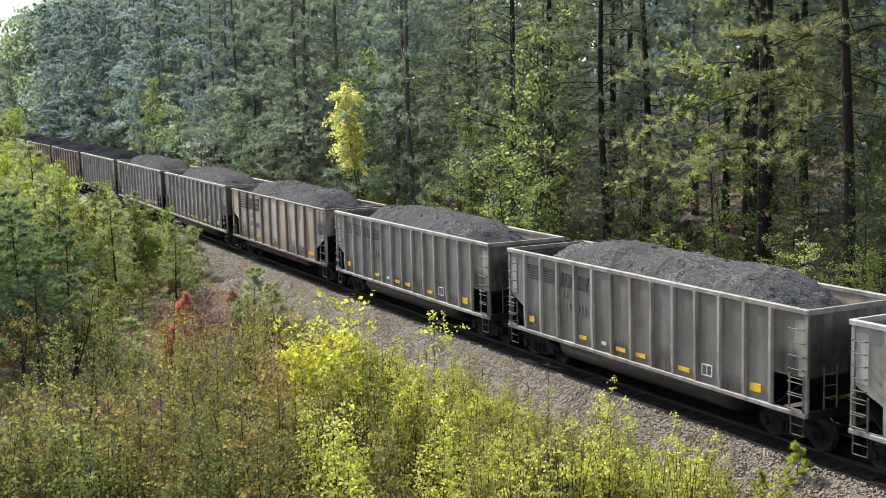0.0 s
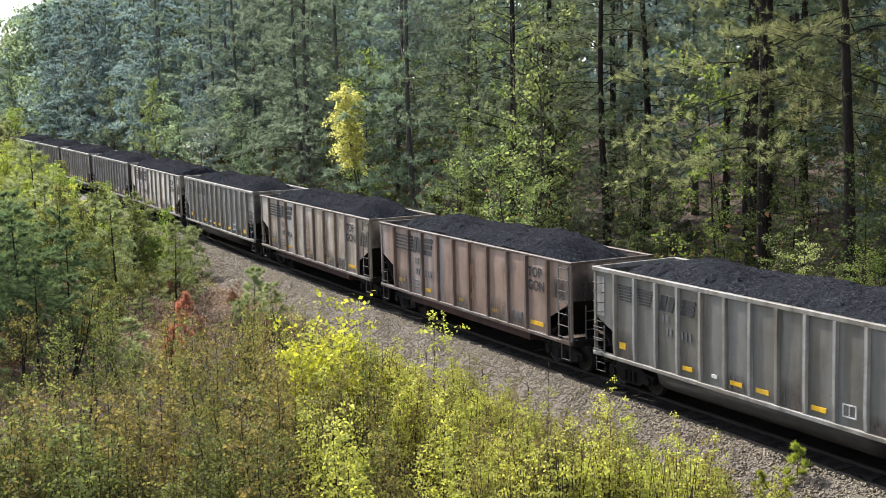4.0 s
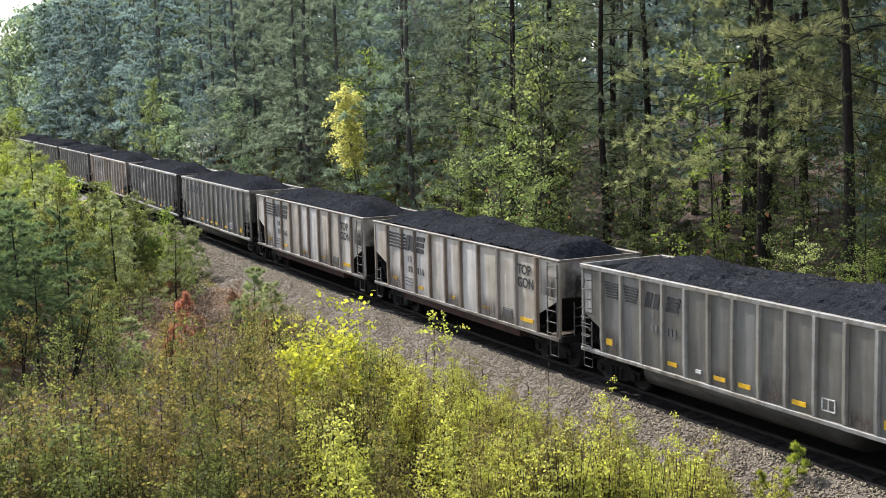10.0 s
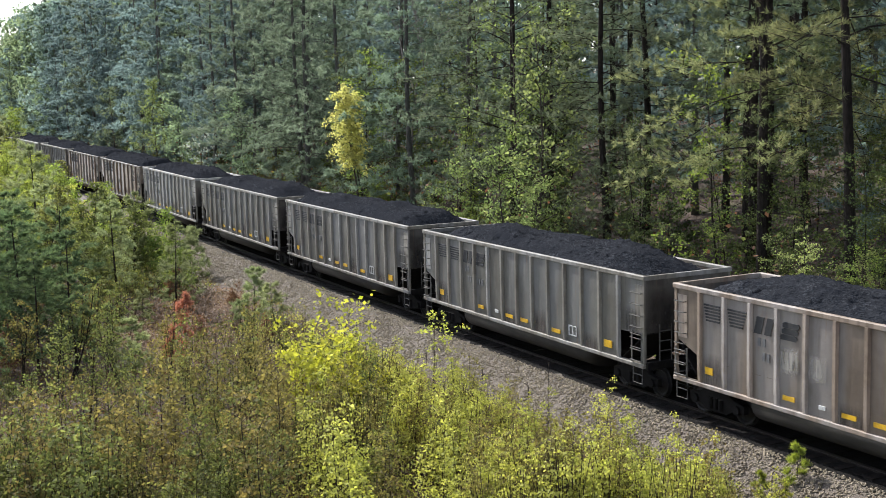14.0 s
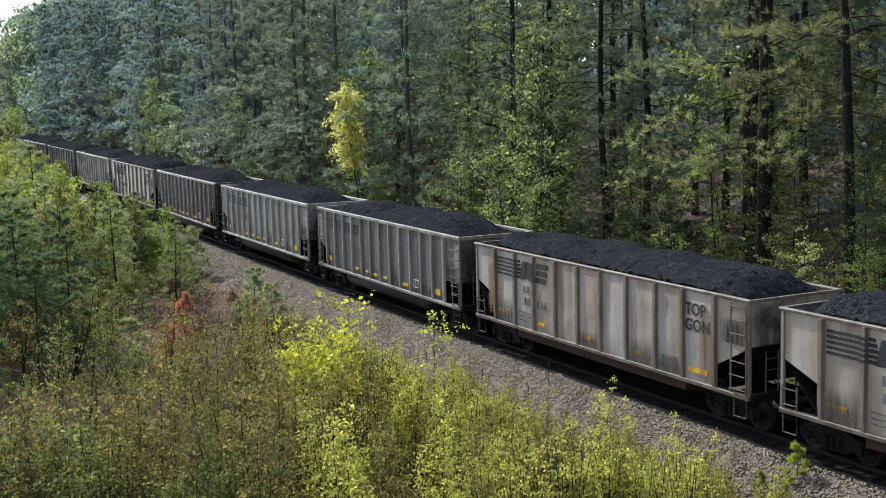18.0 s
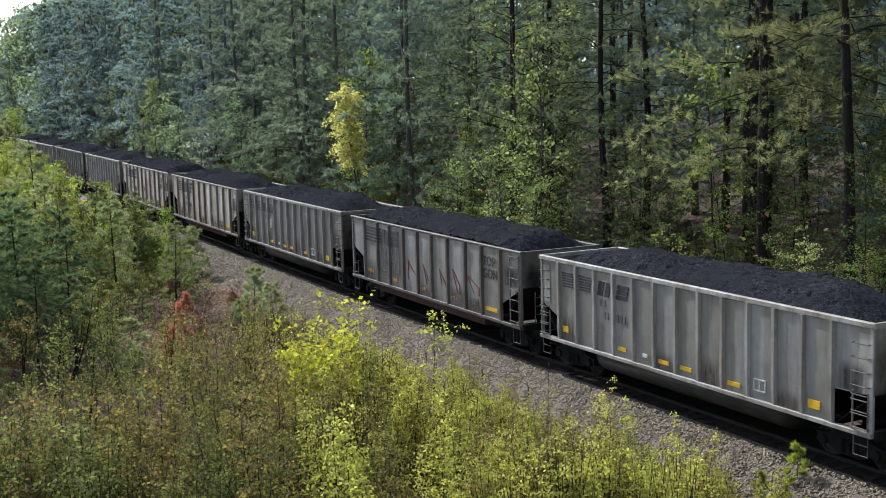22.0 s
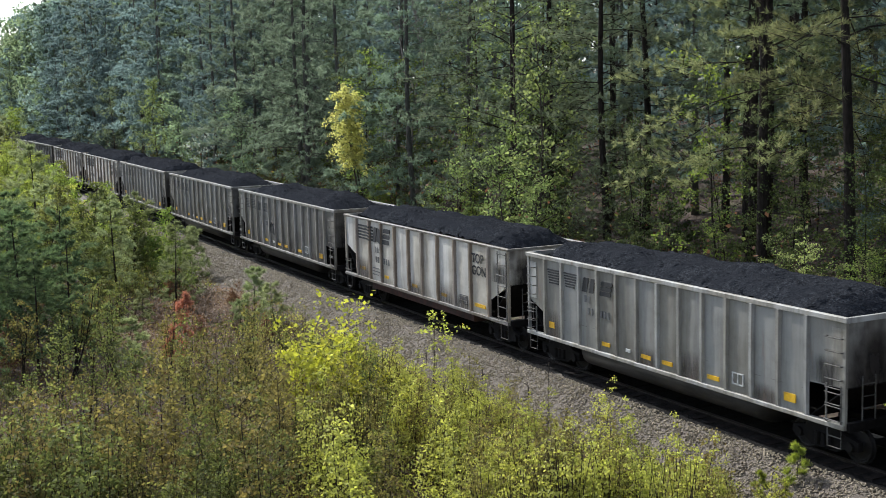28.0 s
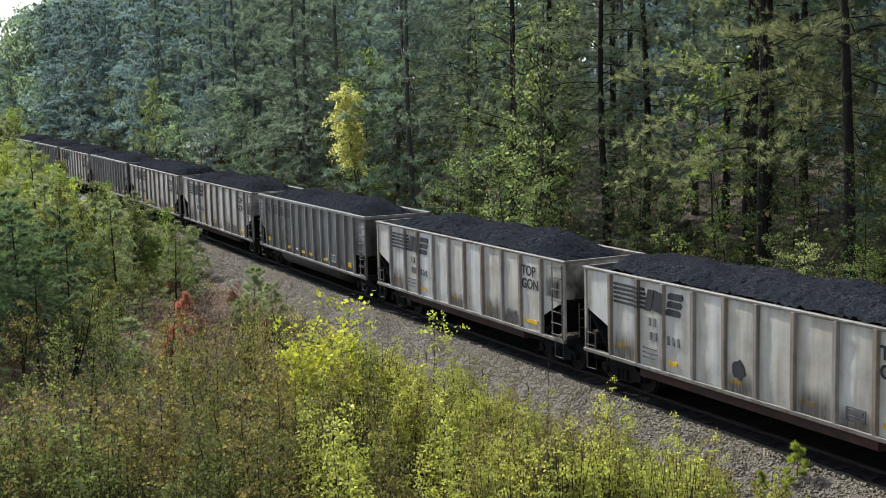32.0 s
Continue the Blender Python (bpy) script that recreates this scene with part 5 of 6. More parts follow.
def far_wood():
    """The depth of the wood: trunks and loose crowns in one mesh."""
    rng = np.random.default_rng(77)
    cen, dirs, wood = [], [], Shape()
    n = 0
    while n < 560:
        s, lat = rng.uniform(-330, 120), -rng.uniform(36, 150)
        x, y, z = stand(s, lat)
        if x < -0.30 * y:
            continue
        n += 1
        h = rng.uniform(19, 26)
        wood.tube([(x, y, z), (x + 0.1, y, z + h * 0.5), (x, y, z + h)], [0.24, 0.18, 0.04], 5, False)
        m = 84
        f = rng.uniform(0, 1, m) ** 0.8
        r = 4.0 * (1 - f) ** 0.6 * np.sqrt(rng.uniform(0, 1, m)) + 0.2
        a = rng.uniform(0, 6.28, m)
        cen.append(np.stack([x + r * np.cos(a), y + r * np.sin(a), z + h * (0.1 + 0.9 * f)], 1))
        d = np.stack([np.cos(a), np.sin(a), np.full(m, 0.2)], 1)
        dirs.append(d)
    v, f = blades(rng, np.concatenate(cen), np.concatenate(dirs), 6, 1.0, 0.44, 0.7)
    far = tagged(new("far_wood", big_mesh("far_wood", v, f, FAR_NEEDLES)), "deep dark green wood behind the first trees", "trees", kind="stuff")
    part("trunks", wood, BARK, far)


far_wood()

# ---- the clearing on the camera's side ----
YOUNG_LEAFY = [leafy_meshes(130 + k, 5.0, 0.4, 1.5, 24, 84, 0.13, (SPRING, LIME, MUTED)[k], DARK_STEM, stems=2) for k in range(3)]
# small and light pines wear the painted sunlit needles
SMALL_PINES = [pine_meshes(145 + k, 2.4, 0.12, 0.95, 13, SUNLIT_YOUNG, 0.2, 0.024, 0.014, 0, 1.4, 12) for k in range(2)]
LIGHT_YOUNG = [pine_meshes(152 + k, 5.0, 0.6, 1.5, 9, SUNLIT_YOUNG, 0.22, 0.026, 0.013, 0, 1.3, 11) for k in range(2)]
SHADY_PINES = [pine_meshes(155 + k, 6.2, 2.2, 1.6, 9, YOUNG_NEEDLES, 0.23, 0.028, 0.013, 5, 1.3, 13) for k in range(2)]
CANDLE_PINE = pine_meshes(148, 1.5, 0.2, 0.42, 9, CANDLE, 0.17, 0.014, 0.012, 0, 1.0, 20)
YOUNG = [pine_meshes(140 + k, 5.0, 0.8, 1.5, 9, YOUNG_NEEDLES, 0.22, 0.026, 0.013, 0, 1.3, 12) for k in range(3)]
for x, y, h in ((-14.9, 46.5, 4.4), (-13.4, 46.0, 3.7), (-14.2, 67.0, 4.4), (-15.7, 63.8, 3.0), (-19.6, 57.6, 5.9), (-19.8, 64.0, 5.7), (-16.2, 60.6, 4.2), (-16.0, 67.4, 4.9),
                (-13.9, 71.5, 2.7), (-17.2, 52.0, 4.3), (-18.6, 71.0, 5.0), (-22.5, 75.0, 5.2), (-16.6, 49.5, 4.1), (-21.0, 68.5, 5.5), (-13.2, 56.0, 1.6), (-8.4, 57.5, 2.2), (-7.5, 56.0, 1.9), (-8.9, 55.3, 1.3), (-11.4, 46.6, 2.1),
                (-25.5, 80.0, 4.7), (-28.0, 86.0, 5.0), (-30.5, 93.0, 5.4), (-25.8, 73.0, 5.4), (-15.5, 42.5, 3.5), (-17.6, 45.6, 4.0), (-31.5, 99, 5.4), (-34, 106, 5.6)):
    leafy = h > 4 and rnd.random() < 0.45 and y > 50
    if leafy:
        plant("young_tree", YOUNG_LEAFY[rnd.choice((0, 1, 2))], "young tree with fresh green leaves in the clearing", "tree", "young trees beside the ballast", on_ground(x, y), rnd.uniform(0, 6.28), h / 5.2, parts=("stem", "foliage"))
    elif h < 3:
        plant("small_pine", SMALL_PINES[rnd.randrange(2)], "small bushy pine with dense green needles", "tree", "young pines in the clearing", on_ground(x, y), rnd.uniform(0, 6.28), h / 2.4)
    else:
        plant("young_pine", LIGHT_YOUNG[rnd.randrange(2)] if y > 56 else YOUNG[rnd.randrange(3)], "young pine with needles coloured as if sunlit" if y > 56 else "young pine with soft dark green needles", "tree", "young pines in the clearing", on_ground(x, y), rnd.uniform(0, 6.28), h / 5.0)
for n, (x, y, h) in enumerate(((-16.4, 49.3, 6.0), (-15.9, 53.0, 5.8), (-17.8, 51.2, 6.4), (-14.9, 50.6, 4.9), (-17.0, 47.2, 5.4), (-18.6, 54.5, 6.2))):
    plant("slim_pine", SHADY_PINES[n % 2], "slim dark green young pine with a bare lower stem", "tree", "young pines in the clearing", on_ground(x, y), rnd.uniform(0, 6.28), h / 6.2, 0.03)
for s, lat, h, k in ((-95.7, 6.5, 8.6, 2), (-99, 8.5, 8.6, 1), (-105, 6.4, 8.8, 2), (-112, 8, 9.5, 0), (-92, 7.6, 8.0, 3), (-109, 5.6, 8.2, 1), (-101, 5.4, 7.4, 3), (-88, 9.5, 6.0, 2), (-84, 7.2, 5.2, 0), (-78, 8.6, 5.6, 1), (-71, 7.2, 5.0, 2), (-64.6, 8, 5.2, 0), (-61, 6.6, 4.3, 1),
                     (-55, 8, 5.2, 2), (-51, 9.5, 5.6, 1), (-46.7, 8, 5.5, 1), (-43.5, 6.6, 4.4, 0), (-38, 7, 4.1, 1), (-41, 9.5, 5.0, 0), (-36, 12, 7.2, 3), (-33, 8.5, 4.6, 0), (-30.5, 6.8, 3.6, 1),
                     (-27.4, 8.2, 5.2, 3), (-22.5, 7.4, 3.6, 0), (-18.5, 8.3, 4.2, 3), (-25, 6.2, 2.7, 3), (-29, 10.5, 5.4, 2), (-21.5, 10.5, 5.0, 3), (-120, 8, 9, 2), (-128, 10, 9, 3), (-137, 8, 9, 2), (-147, 9, 9, 0)):
    if k == 3:
        plant("young_pine", LIGHT_YOUNG[rnd.randrange(2)], "young pine with needles coloured as if sunlit", "tree", "young pines in the clearing", stand(s, lat), rnd.uniform(0, 6.28), h / 5.0)
    else:
        plant("young_tree", YOUNG_LEAFY[k], ("young tree with fresh green leaves beside the ballast", "young tree with light green leaves beside the ballast", "young tree with dull green leaves beside the ballast")[k], "tree",
              "young trees beside the ballast", stand(s, lat), rnd.uniform(0, 6.28), h / 5.0, parts=("stem", "foliage"))
plant("dead_pine", pine_meshes(150, 3.1, 0.3, 0.5, 14, RUSSET, 0.17, 0.026, 0.012, 0, 1.2, 12), "small dead pine with russet needles leaning in the clearing", "tree", "", on_ground(-10.3, 47.4), 0.4, 0.9).rotation_euler = (-0.1, 0.3, 0.4)
for x, y, size in ((7.55, 30.6, 0.62), (8.5, 31.0, 0.8), (8.05, 30.0, 0.5)):
    plant("candle_pine", CANDLE_PINE, "tiny pine with bright yellow-green spring shoots", "tree", "tiny pines beside the ballast", on_ground(x, y), rnd.uniform(0, 6.28), size)

SAPLINGS = [leafy_meshes(160 + k, 2.7 + 0.3 * (k % 3), 0.5, 0.52, 10, (20, 20, 20, 24, 24, 20)[k], (0.09, 0.09, 0.09, 0.078, 0.078, 0.09)[k], (OLIVE, MUTED, MUTED, YELLOWGREEN, YELLOWGREEN, OLIVE)[k], DARK_STEM, thin=0.007, stems=4 + k % 2) for k in range(6)]
POLES = [leafy_meshes(180 + k, 3.7, 1.0, 0.7, 16, 20, 0.11, (OLIVE, MUTED, YELLOWGREEN)[k], DARK_STEM, thin=0.0072, taper=0.55) for k in range(3)]


def open_patch(x, y):
    """The brown open patch in the clearing."""
    return ((x + 11.3) / 2.5) ** 2 + ((y - 57.5) / 7.5) ** 2 < 1


def shade_corner(x, y):
    """Near 1 in the shaded corner of the clearing below the slim pines, where the brush is thin."""
    return np.exp(-((x + 13.2) / 4.2) ** 2 - ((y - 42.8) / 8.0) ** 2)


def growth(x, y):
    """How high the brush stands, in slow patches from 0.4 to 1.25; low round the young pines in the corner of the clearing."""
    g = 0.82 + 0.3 * np.sin(0.43 * x + 0.21 * y + 0.6) + 0.24 * np.sin(0.31 * y - 0.52 * x + 2.0) + 0.14 * np.sin(1.1 * x + 0.4 * y)
    return np.clip(g * (1 - 0.6 * shade_corner(x, y)), 0.38, 1.25)


LABELS = ["thin sapling with sparse olive green leaves", "thin sapling with fresh green leaves", "thin sapling with bright yellow-green leaves"]
count = 0
while count < 295:
    y = 26.5 + 38 * rnd.random() ** 1.6
    x = rnd.uniform(-0.37, 0.36) * y
    s, lat = track_coords(x, y)
    if lat < 4.4 or open_patch(x, y) or rnd.random() < 0.75 * shade_corner(x, y):
        continue
    right = x / y
    k = rnd.choice((0, 1, 2, 2)) if rnd.random() > (right + 0.2) / 0.22 else rnd.choice((3, 4, 5))
    size = min(1.0, (0.5 if x > 0 else 0.3) + (lat - 4.5) * 0.1) * rnd.uniform(0.7, 1.1) * float(growth(x, y)) ** 0.8
    plant("sapling", SAPLINGS[k], LABELS[(0, 1, 1, 2, 2, 0)[k]], "sapling", "saplings in the clearing", on_ground(x, y), rnd.uniform(0, 6.28), size, 0.05, ("stem", "foliage"))
    count += 1
count = 0
while count < 120:
    y = 27 + 17 * rnd.random() ** 1.2
    x = rnd.uniform(-0.33, 0.07) * y
    s, lat = track_coords(x, y)
    if lat < 6.5 or rnd.random() < 0.8 * shade_corner(x, y):
        continue
    k = rnd.choice((0, 1, 0)) if x / y < -0.12 else rnd.choice((0, 2, 2))
    plant("pole_sapling", POLES[k], ("tall straight sapling with sparse olive leaves", "tall straight sapling with sparse green leaves", "tall straight sapling with yellow-green leaves")[k], "sapling",
          "straight saplings in the clearing", on_ground(x, y), rnd.uniform(0, 6.28), rnd.uniform(0.55, 1.0) * min(1, 0.55 + 0.06 * (lat - 6)), 0.03, ("stem", "foliage"))
    count += 1
DARK_SHRUBS = [leafy_meshes(190 + k, 3.6, 1.5, 1.0, 9, 22, 0.1, (MUTED, OLIVE)[k], DARK_STEM, thin=0.012, stems=4) for k in range(2)]
for n, (x, y, size) in enumerate(((-13.3, 45.7, 1.0), (-13.0, 47.2, 0.9), (-12.0, 46.2, 0.85), (-14.6, 44.0, 0.9), (-11.2, 43.4, 0.7), (-9.6, 44.8, 0.75), (-12.6, 41.0, 0.8), (-8.2, 40.6, 0.7), (-10.8, 38.2, 0.7), (-6.6, 43.2, 0.65))):
    plant("dark_shrub", DARK_SHRUBS[n % 2], ("shrub of several dark stems with sparse dull green leaves", "shrub of several dark stems with sparse olive leaves")[n % 2], "shrub", "dark shrubs in the clearing",
          on_ground(x, y), rnd.uniform(0, 6.28), size, 0.06, ("stem", "foliage"))
LIME_SHRUB = leafy_meshes(196, 2.6, 0.2, 1.1, 16, 40, 0.12, YELLOWGREEN, TWIG, stems=3)
for x, y, size in ((-18.3, 72.6, 1.0), (-17.0, 71.0, 0.8), (-19.8, 73.6, 1.1), (-16.2, 68.6, 0.6), (-15.2, 64.5, 0.5), (-17.4, 66.4, 0.7), (-19.0, 69.8, 0.8), (-13.6, 65.8, 0.45), (-22.4, 77.0, 1.3), (-24.6, 82.0, 1.5), (-21.0, 80.0, 1.2)):
    plant("lime_shrub", LIME_SHRUB, "shrub with fresh yellow-green leaves in the clearing", "shrub", "bright shrubs in the clearing", on_ground(x, y), rnd.uniform(0, 6.28), size, parts=("stem", "foliage"))
RUSSET_SHRUB = leafy_meshes(194, 1.9, 0.3, 0.7, 12, 30, 0.1, BROWN_LEAF, DARK_STEM, thin=0.01, stems=3)
for x, y, size in ((-16.0, 46.8, 1.0), (-11.9, 58.2, 0.7), (-13.1, 62.0, 0.8), (-9.9, 60.4, 0.6), (-7.4, 52.6, 0.6), (-10.4, 53.5, 0.7), (-8.7, 36.5, 0.6)):
    plant("dry_shrub", RUSSET_SHRUB, "low shrub hung with dry reddish brown leaves", "shrub", "dry shrubs in the clearing", on_ground(x, y), rnd.uniform(0, 6.28), size, parts=("stem", "foliage"))
# the close lime-green brush along the foot of the ballast
count = 0
while count < 46:
    y = rnd.uniform(27, 43)
    x = rnd.uniform(-0.1, 0.2) * y
    s, lat = track_coords(x, y)
    if lat < 4.8 or lat > 10:
        continue
    plant("sapling", SAPLINGS[rnd.choice((3, 4))], LABELS[2], "sapling", "saplings in the clearing", on_ground(x, y), rnd.uniform(0, 6.28), rnd.uniform(0.5, 0.85), 0.05, ("stem", "foliage"))
    count += 1
for s, lat, size, k in ((8.6, 4.6, 0.4, 3), (9.6, 4.9, 0.5, 0), (10.6, 4.7, 0.42, 1), (11.4, 4.5, 0.36, 3), (12.2, 4.8, 0.45, 4), (12.9, 4.5, 0.4, 1), (13.6, 4.7, 0.42, 3), (14.3, 4.5, 0.36, 0), (7.6, 5.0, 0.5, 4), (15.0, 4.8, 0.45, 4)):
    plant("sapling", SAPLINGS[k], LABELS[(0, 1, 1, 2, 2, 0)[k]], "sapling", "saplings in the clearing", stand(s, lat), rnd.uniform(0, 6.28), size, 0.05, ("stem", "foliage"))
BUSH = leafy_meshes(170, 3.5, 0.5, 1.3, 18, 22, 0.15, BRIGHT, DARK_STEM, stems=3, hang=0.2, taper=0.35)
for x, y, size, turn in ((-3.6, 39.0, 1.0, 0.5), (-2.5, 38.4, 0.82, 2.5), (-4.5, 39.4, 0.86, 4.1)):
    plant("tulip_sapling", BUSH, "young tree with large bright yellow-green leaves", "sapling", "bright young trees in the clearing", on_ground(x, y), turn, size, parts=("stem", "foliage"))
plant("tulip_sapling", leafy_meshes(171, 2.8, 1.4, 0.8, 12, 12, 0.13, YELLOWGREEN, TWIG), "slender sapling with a few large yellow-green leaves", "sapling", "", on_ground(-0.4, 43.0), 1.5, 1.0, parts=("stem", "foliage"))


def undergrowth():
    """Low leaves and dry grass all over the clearing."""
    rng = np.random.default_rng(9)
    y = 26 + 54 * rng.random(12500) ** 1.3
    x = rng.uniform(-0.38, 0.37, len(y)) * y
    x, y = (np.repeat(q, 5) + rng.normal(0, 0.16, 5 * len(q)) for q in (x, y))
    th = -1.105942
    lat = (x - 3.386) * math.sin(th) - (y - 46.176) * math.cos(th)
    s = (x - 3.386) * math.cos(th) + (y - 46.176) * math.sin(th)
    keep = lat > 3.7 + rng.uniform(0, 0.8, len(y))
    x, y, s, lat = x[keep], y[keep], s[keep], lat[keep]
    z = ground_height(s, lat)
    clump = 0.5 + 0.5 * np.sin(x * 1.3 + 0.7 * y) * np.sin(y * 0.9 - x * 0.4)
    n = len(x)
    up = np.abs(rng.normal(0, 0.34, n)) * (0.25 + clump) * np.clip((lat - 3.5) / 3, 0.25, 1)
    bare = np.sin(x * 0.55 + 1.1) * np.sin(y * 0.42 + 0.3 * x) > 0.25
    bare |= open_patch(x, y)
    green = rng.random(n) < np.where(bare, 0.2, np.where(x / y < -0.08, 0.42, 0.58))
    brown = ~green & (rng.random(n) < np.where(bare, 0.65, 0.5))
    p = np.stack([x, y, z + up], 1)
    tone = x / y + rng.normal(0, 0.08, n)
    for name, sel, mat, size, lab in (("low_leaves", green & (tone < -0.1), OLIVE, 0.08, "low olive green leaves over the ground"),
                                      ("low_leaves", green & (tone >= -0.1), YELLOWGREEN, 0.072, "low yellow-green leaves over the ground"),
                                      ("dead_leaves", brown, BROWN_LEAF, 0.11, "dead brown leaves on low twigs in the clearing")):
        v, f = leaf_quads(rng, p[sel], size)
        tagged(new(name, big_mesh(name, v, f, mat)), lab, "undergrowth", kind="stuff")
    sel = ~green & ~brown
    q = np.stack([x[sel], y[sel], z[sel]], 1)
    v, f = blades(rng, q, np.tile((0.0, 0, 1.0), (len(q), 1)), 3, 0.5, 0.018, 0.35)
    tagged(new("dry_grass", big_mesh("dry_grass", v, f, DRY)), "tufts of dry straw-coloured grass", "grass", kind="stuff")


undergrowth()


def fallen_leaves():
    """Reddish fallen leaves and dry stalks over the open patch."""
    rng = np.random.default_rng(23)
    n = 9000
    a, r = rng.uniform(0, 6.283, n), np.sqrt(rng.random(n))
    x, y = -11.4 + 2.9 * r * np.cos(a), 57.8 + 8.0 * r * np.sin(a)
    th = -1.105942
    lat = (x - 3.386) * math.sin(th) - (y - 46.176) * math.cos(th)
    s = (x - 3.386) * math.cos(th) + (y - 46.176) * math.sin(th)
    z = ground_height(s, lat) + np.abs(rng.normal(0.04, 0.14, n))
    v, f = leaf_quads(rng, np.stack([x, y, z], 1), 0.13)
    tagged(new("fallen_leaves", big_mesh("fallen_leaves", v, f, STRAW)), "straw-coloured dead leaves and grass over an open patch", "leaves", kind="stuff")


fallen_leaves()


def brush():
    """Thin bare stems and their small leaves, standing close all over the clearing."""
    rng = np.random.default_rng(19)
    n = 11500
    y = 26 + 40 * rng.random(n) ** 1.5
    x = rng.uniform(-0.38, 0.37, n) * y
    th = -1.105942
    lat = (x - 3.386) * math.sin(th) - (y - 46.176) * math.cos(th)
    s = (x - 3.386) * math.cos(th) + (y - 46.176) * math.sin(th)
    patch = np.sin(x * 0.9 + 0.5 * y) * np.sin(y * 0.55 - x * 0.7) + 0.5 * np.sin(x * 2.1 - y * 1.3)
    keep = (lat > 4.1 + rng.uniform(0, 0.5, n)) & (patch + rng.normal(0, 0.3, n) > np.where(x / y < -0.06, 0.05, -0.3)) & ~open_patch(x, y) & (rng.random(n) > 0.75 * shade_corner(x, y))
    x, y, s, lat = x[keep], y[keep], s[keep], lat[keep]
    z = ground_height(s, lat)
    n = len(x)
    h = rng.uniform(0.8, 2.4, n) * (0.75 + 0.2 * patch[keep]) * growth(x, y) * np.clip(0.45 + (lat - 4.3) * 0.14, 0.45, 1.15)
    foot = np.stack([x, y, z - 0.05], 1)
    tip = foot + np.stack([rng.normal(0, 0.12, n), rng.normal(0, 0.12, n), np.ones(n)], 1) * h[:, None]
    a = rng.uniform(0, 6.28, n)
    ring = np.stack([np.stack([np.cos(a + k * 2.094), np.sin(a + k * 2.094), np.zeros(n)], 1) for k in range(3)], 1)
    r = (0.007 + 0.0035 * h)[:, None, None]
    v = np.concatenate([foot[:, None] + ring * r, tip[:, None] + ring * r * 0.3], 1).reshape(-1, 3)
    quad = np.array([(0, 1, 4, 3), (1, 2, 5, 4), (2, 0, 3, 5)])
    f = (quad[None] + (np.arange(n) * 6)[:, None, None]).reshape(-1, 4)
    ob = tagged(new("brush", big_mesh("brush", v, f, DARK_STEM)), "close thin grey-brown stems of young brush", "undergrowth", kind="stuff")
    per = 25
    t = np.repeat(rng.uniform(0.35, 1.02, (n, 5, 1)), 5, 1)
    off = np.repeat(rng.normal(0, 1, (n, 5, 3)) * (0.13, 0.13, 0.05), 5, 1)
    c = foot[:, None] + (tip - foot)[:, None] * t + off + rng.normal(0, 1, (n, per, 3)) * np.array((0.06, 0.06, 0.05))
    tone = np.repeat(x / y + rng.normal(0, 0.07, n), per)
    c = c.reshape(-1, 3)
    pick = np.repeat(0.5 + 0.4 * np.sin(0.6 * x - 0.35 * y) * np.sin(0.5 * y + 0.3 * x + 1) + rng.normal(0, 0.15, n), per)
    for name, sel, mat in (("brush_leaves", (tone < -0.08) & (pick < 0.42), MUTED), ("brush_leaves", (tone < -0.08) & (pick >= 0.42), OLIVE), ("brush_leaves", tone >= -0.08, YELLOWGREEN)):
        v, f = leaf_quads(rng, c[sel], 0.066 if mat == YELLOWGREEN else 0.075, droop=0.6, face=0.4)
        tagged(part(name, big_mesh(name, v, f, mat), None, ob), kind="stuff")


brush()


def understory():
    """Loose leaves of the low growth under the pines, brown and green."""
    rng = np.random.default_rng(31)
    for name, n, mat, size, lab in (("brown_understory", 30000, BROWN_LEAF, 0.2, "brown dead leaves on low twigs under the pines"),
                                    ("green_understory", 24000, MUTED, 0.22, "dull green low growth under the pines")):
        s, lat = rng.uniform(-120, 35, n), -4.6 - 34 * rng.random(n) ** 1.4
        clump = np.sin(s * 0.8 + lat) * np.sin(s * 0.37 - lat * 0.6)
        keep = clump + rng.normal(0, 0.4, n) > -0.1
        s, lat = s[keep], lat[keep]
        x, y = beside(s, lat)
        z = ground_height(s, lat) + np.abs(rng.normal(0, 1.9, len(s)))
        v, f = leaf_quads(rng, np.stack([x, y, z], 1), size)
        tagged(new(name, big_mesh(name, v, f, mat)), lab, "undergrowth", kind="stuff")


understory()


def deep_understory():
    """Low green growth in the depth of the wood."""
    rng = np.random.default_rng(37)
    n = 26000
    s, lat = rng.uniform(-110, 75, n), -rng.uniform(24, 85, n)
    x, y = beside(s, lat)
    z = ground_height(s, lat) + np.abs(rng.normal(0, 2.2, n))
    v, f = leaf_quads(rng, np.stack([x, y, z], 1), 0.42)
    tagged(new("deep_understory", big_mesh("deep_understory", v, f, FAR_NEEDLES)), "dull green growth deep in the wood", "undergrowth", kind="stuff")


deep_understory()

# ---- small things along the line ----
def weed(at, h, seed):
    """A dry stalk with a ragged seed head."""
    rng = np.random.default_rng(seed)
    sh = Shape()
    p = [np.array([0, 0, -0.05]), np.array([0.03, 0.02, h * 0.5]), np.array([0.06, 0.0, h])]
    sh.tube(p, [0.012, 0.01, 0.006], 4, False)
    for k in range(7):
        o = p[1] + (p[2] - p[1]) * rng.uniform(0.2, 1)
        sh.tube([o, o + rng.normal(0, 0.07, 3) + (0, 0, 0.12)], [0.007, 0.012], 3, False)
    ob = tagged(new("dry_weed", sh.mesh("dry_weed", TWIG)), "dry brown weed stalk at the edge of the ballast", "weed", "weeds on the ballast")
    ob.matrix_world = Matrix.Translation(at)


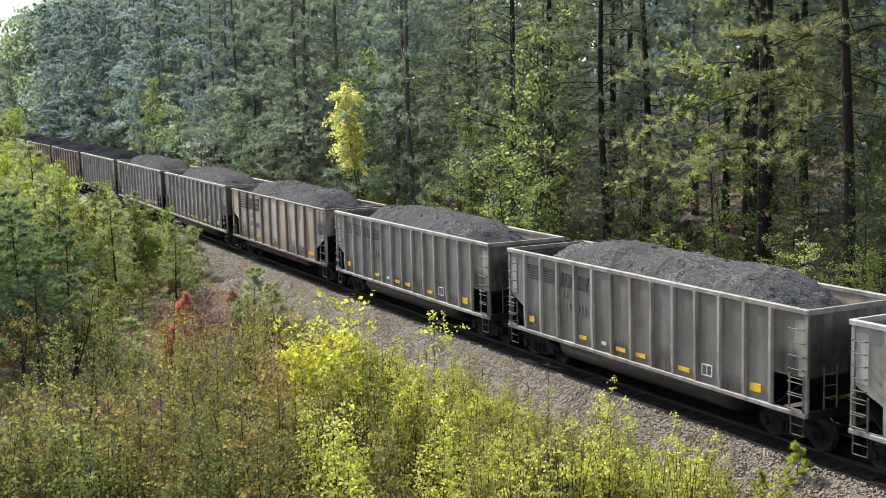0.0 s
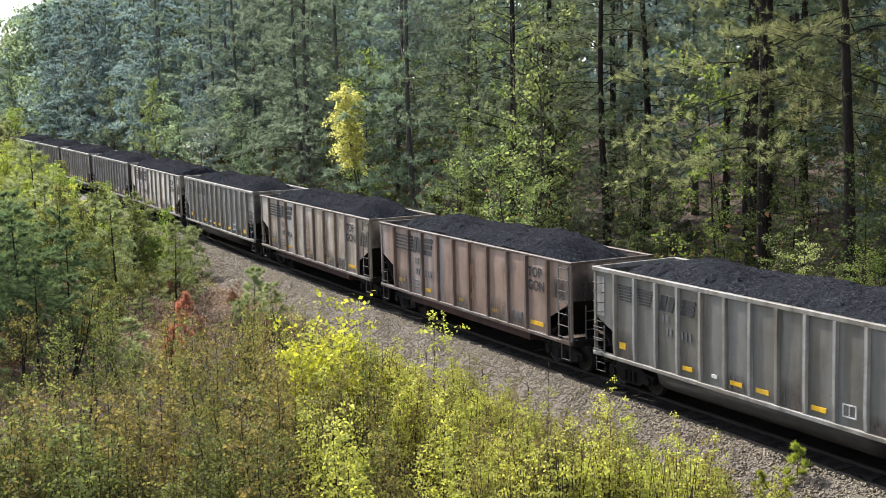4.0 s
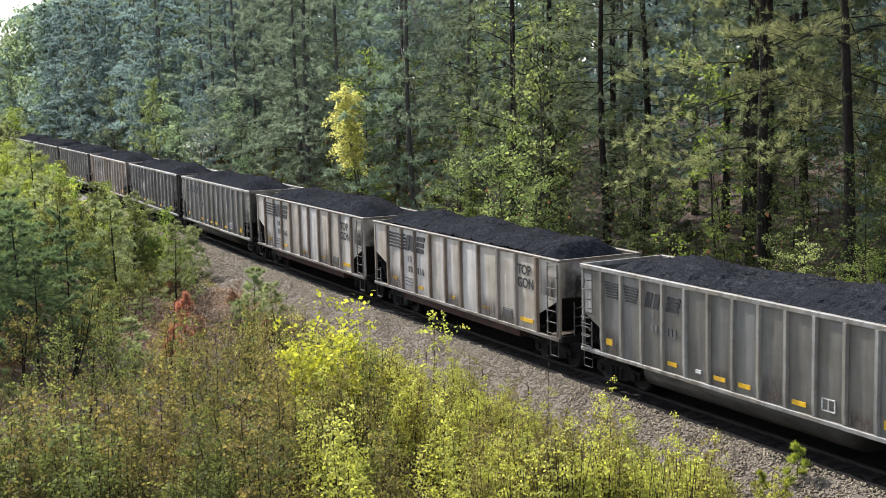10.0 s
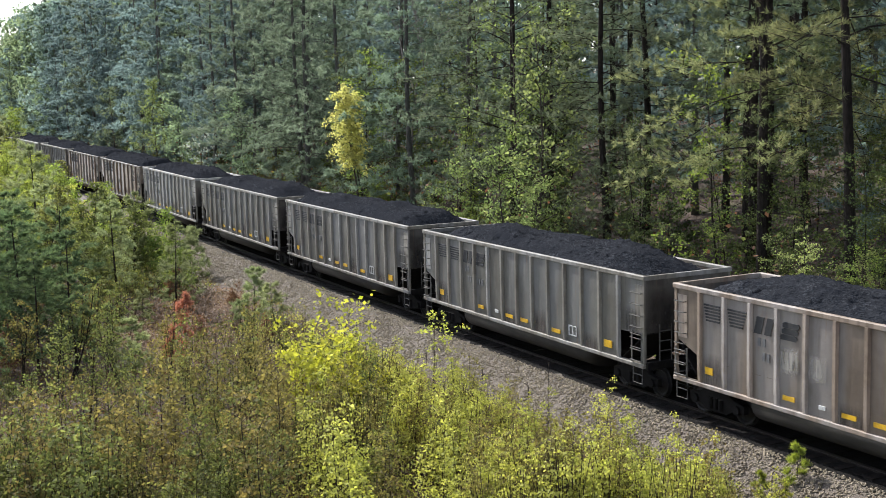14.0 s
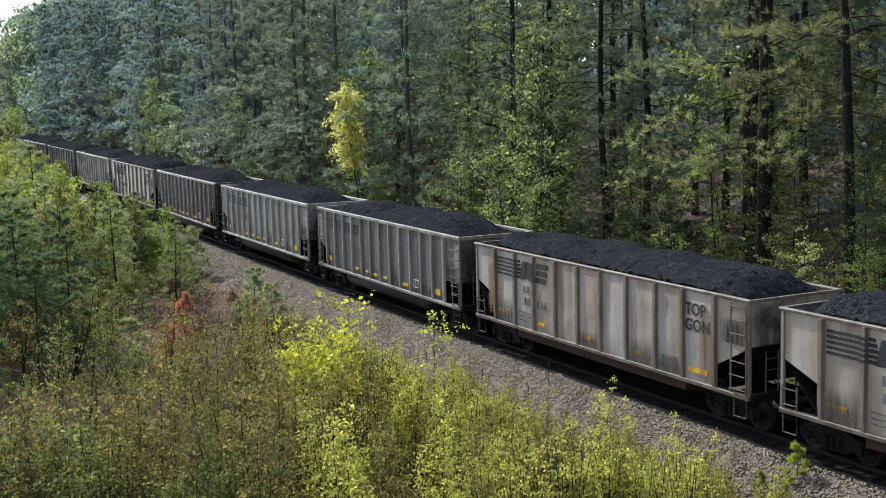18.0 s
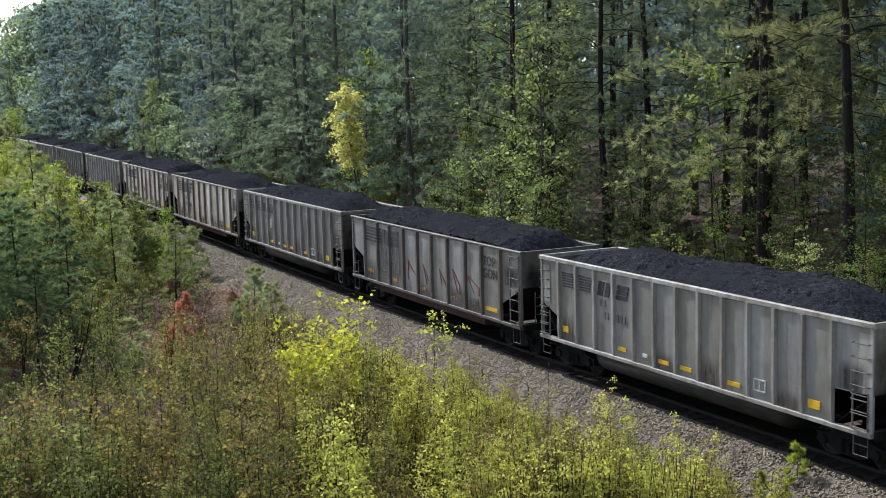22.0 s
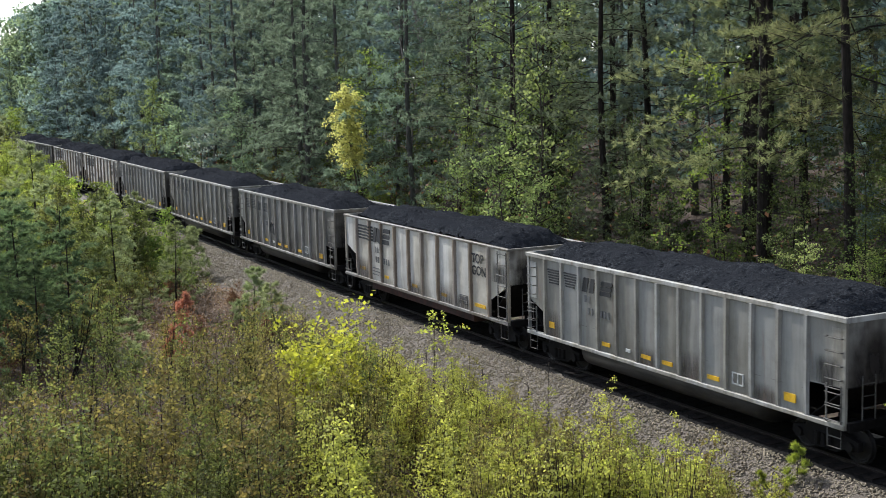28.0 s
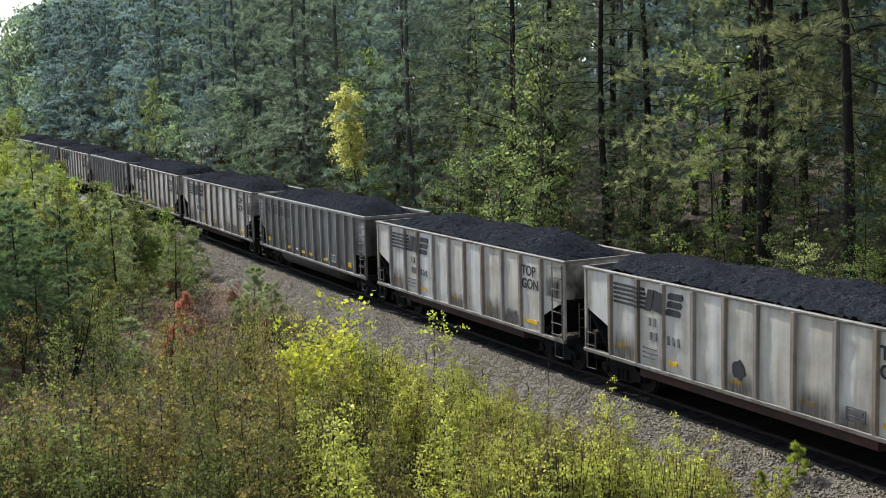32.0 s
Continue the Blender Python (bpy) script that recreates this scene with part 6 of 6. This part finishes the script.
for k, (s, lat, h) in enumerate(((6.9, 3.9, 2.0), (6.2, 4.2, 1.2), (8.1, 4.0, 1.1), (-1.2, 4.0, 1.0), (3.1, 4.1, 0.9), (10.2, 4.1, 1.0), (-16, 4.0, 0.8))):
    weed(stand(s, lat, 0.0), h, k)
lump = bmesh.new()
bmesh.ops.create_icosphere(lump, subdivisions=2, radius=0.2)
for v in lump.verts:
    v.co = v.co * (1 + 0.35 * noise.noise(v.co * 7)) * 1.0
    v.co.z *= 0.7
me = bpy.data.meshes.new("rock")
lump.to_mesh(me)
lump.free()
me.materials.append(SHADE_BLACK)
rock = tagged(new("rock", me), "dark lump of rock on the ballast shoulder", "rock")
x, y = beside(-36.5, 3.0)
rock.matrix_world = Matrix.Translation((float(x), float(y), -0.5))
wire = Shape()
A, B = Vector((13.65, 45.1, 12.55)), Vector((13.62, 40.0, 11.9))
wire.tube([A + (A - B) * t for t in (-3, -1.5, 0, 2, 5, 8)], 0.018, 6)
tagged(new("overhead_cable", wire.mesh("overhead_cable", LADDER, True)), "thin pale overhead cable across the clearing", "cable")


# ---- what moves ----
# small gains and losses on an even 21.3599 m/s
DRIFT_T = [0, 2, 3, 4.5, 6, 8, 9, 10, 11, 12, 13, 14, 17, 18, 19, 22, 23, 25.5, 28, 29.5, 31, 32]
DRIFT_S = [-1.25, -0.78, -0.7, -0.35, -0.03, -0.04, 0.0, 0.12, 0.42, 0.52, 0.5, 0.36, 0.22, 0.32, 0.42, 0.2, 0.2, 0.42, 0.62, 0.25, -0.08, -0.28]


def motions():
    """Every car runs along the line of the track."""
    for n, car in CARS.items():
        rows = []
        for k in range(33):
            t = float(k)
            s = 21.3599 * (t - 9) + np.interp(t, DRIFT_T, DRIFT_S) - n * PITCH + 7.4
            xa, ya, _ = track(s - 6.17)
            xb, yb, _ = track(s + 6.17)
            rows.append((t, Matrix.Translation(((xa + xb) / 2, (ya + yb) / 2, 0)) @ Euler((0, 0, math.atan2(yb - ya, xb - xa))).to_matrix().to_4x4()))
        walk(car, rows)


motions()
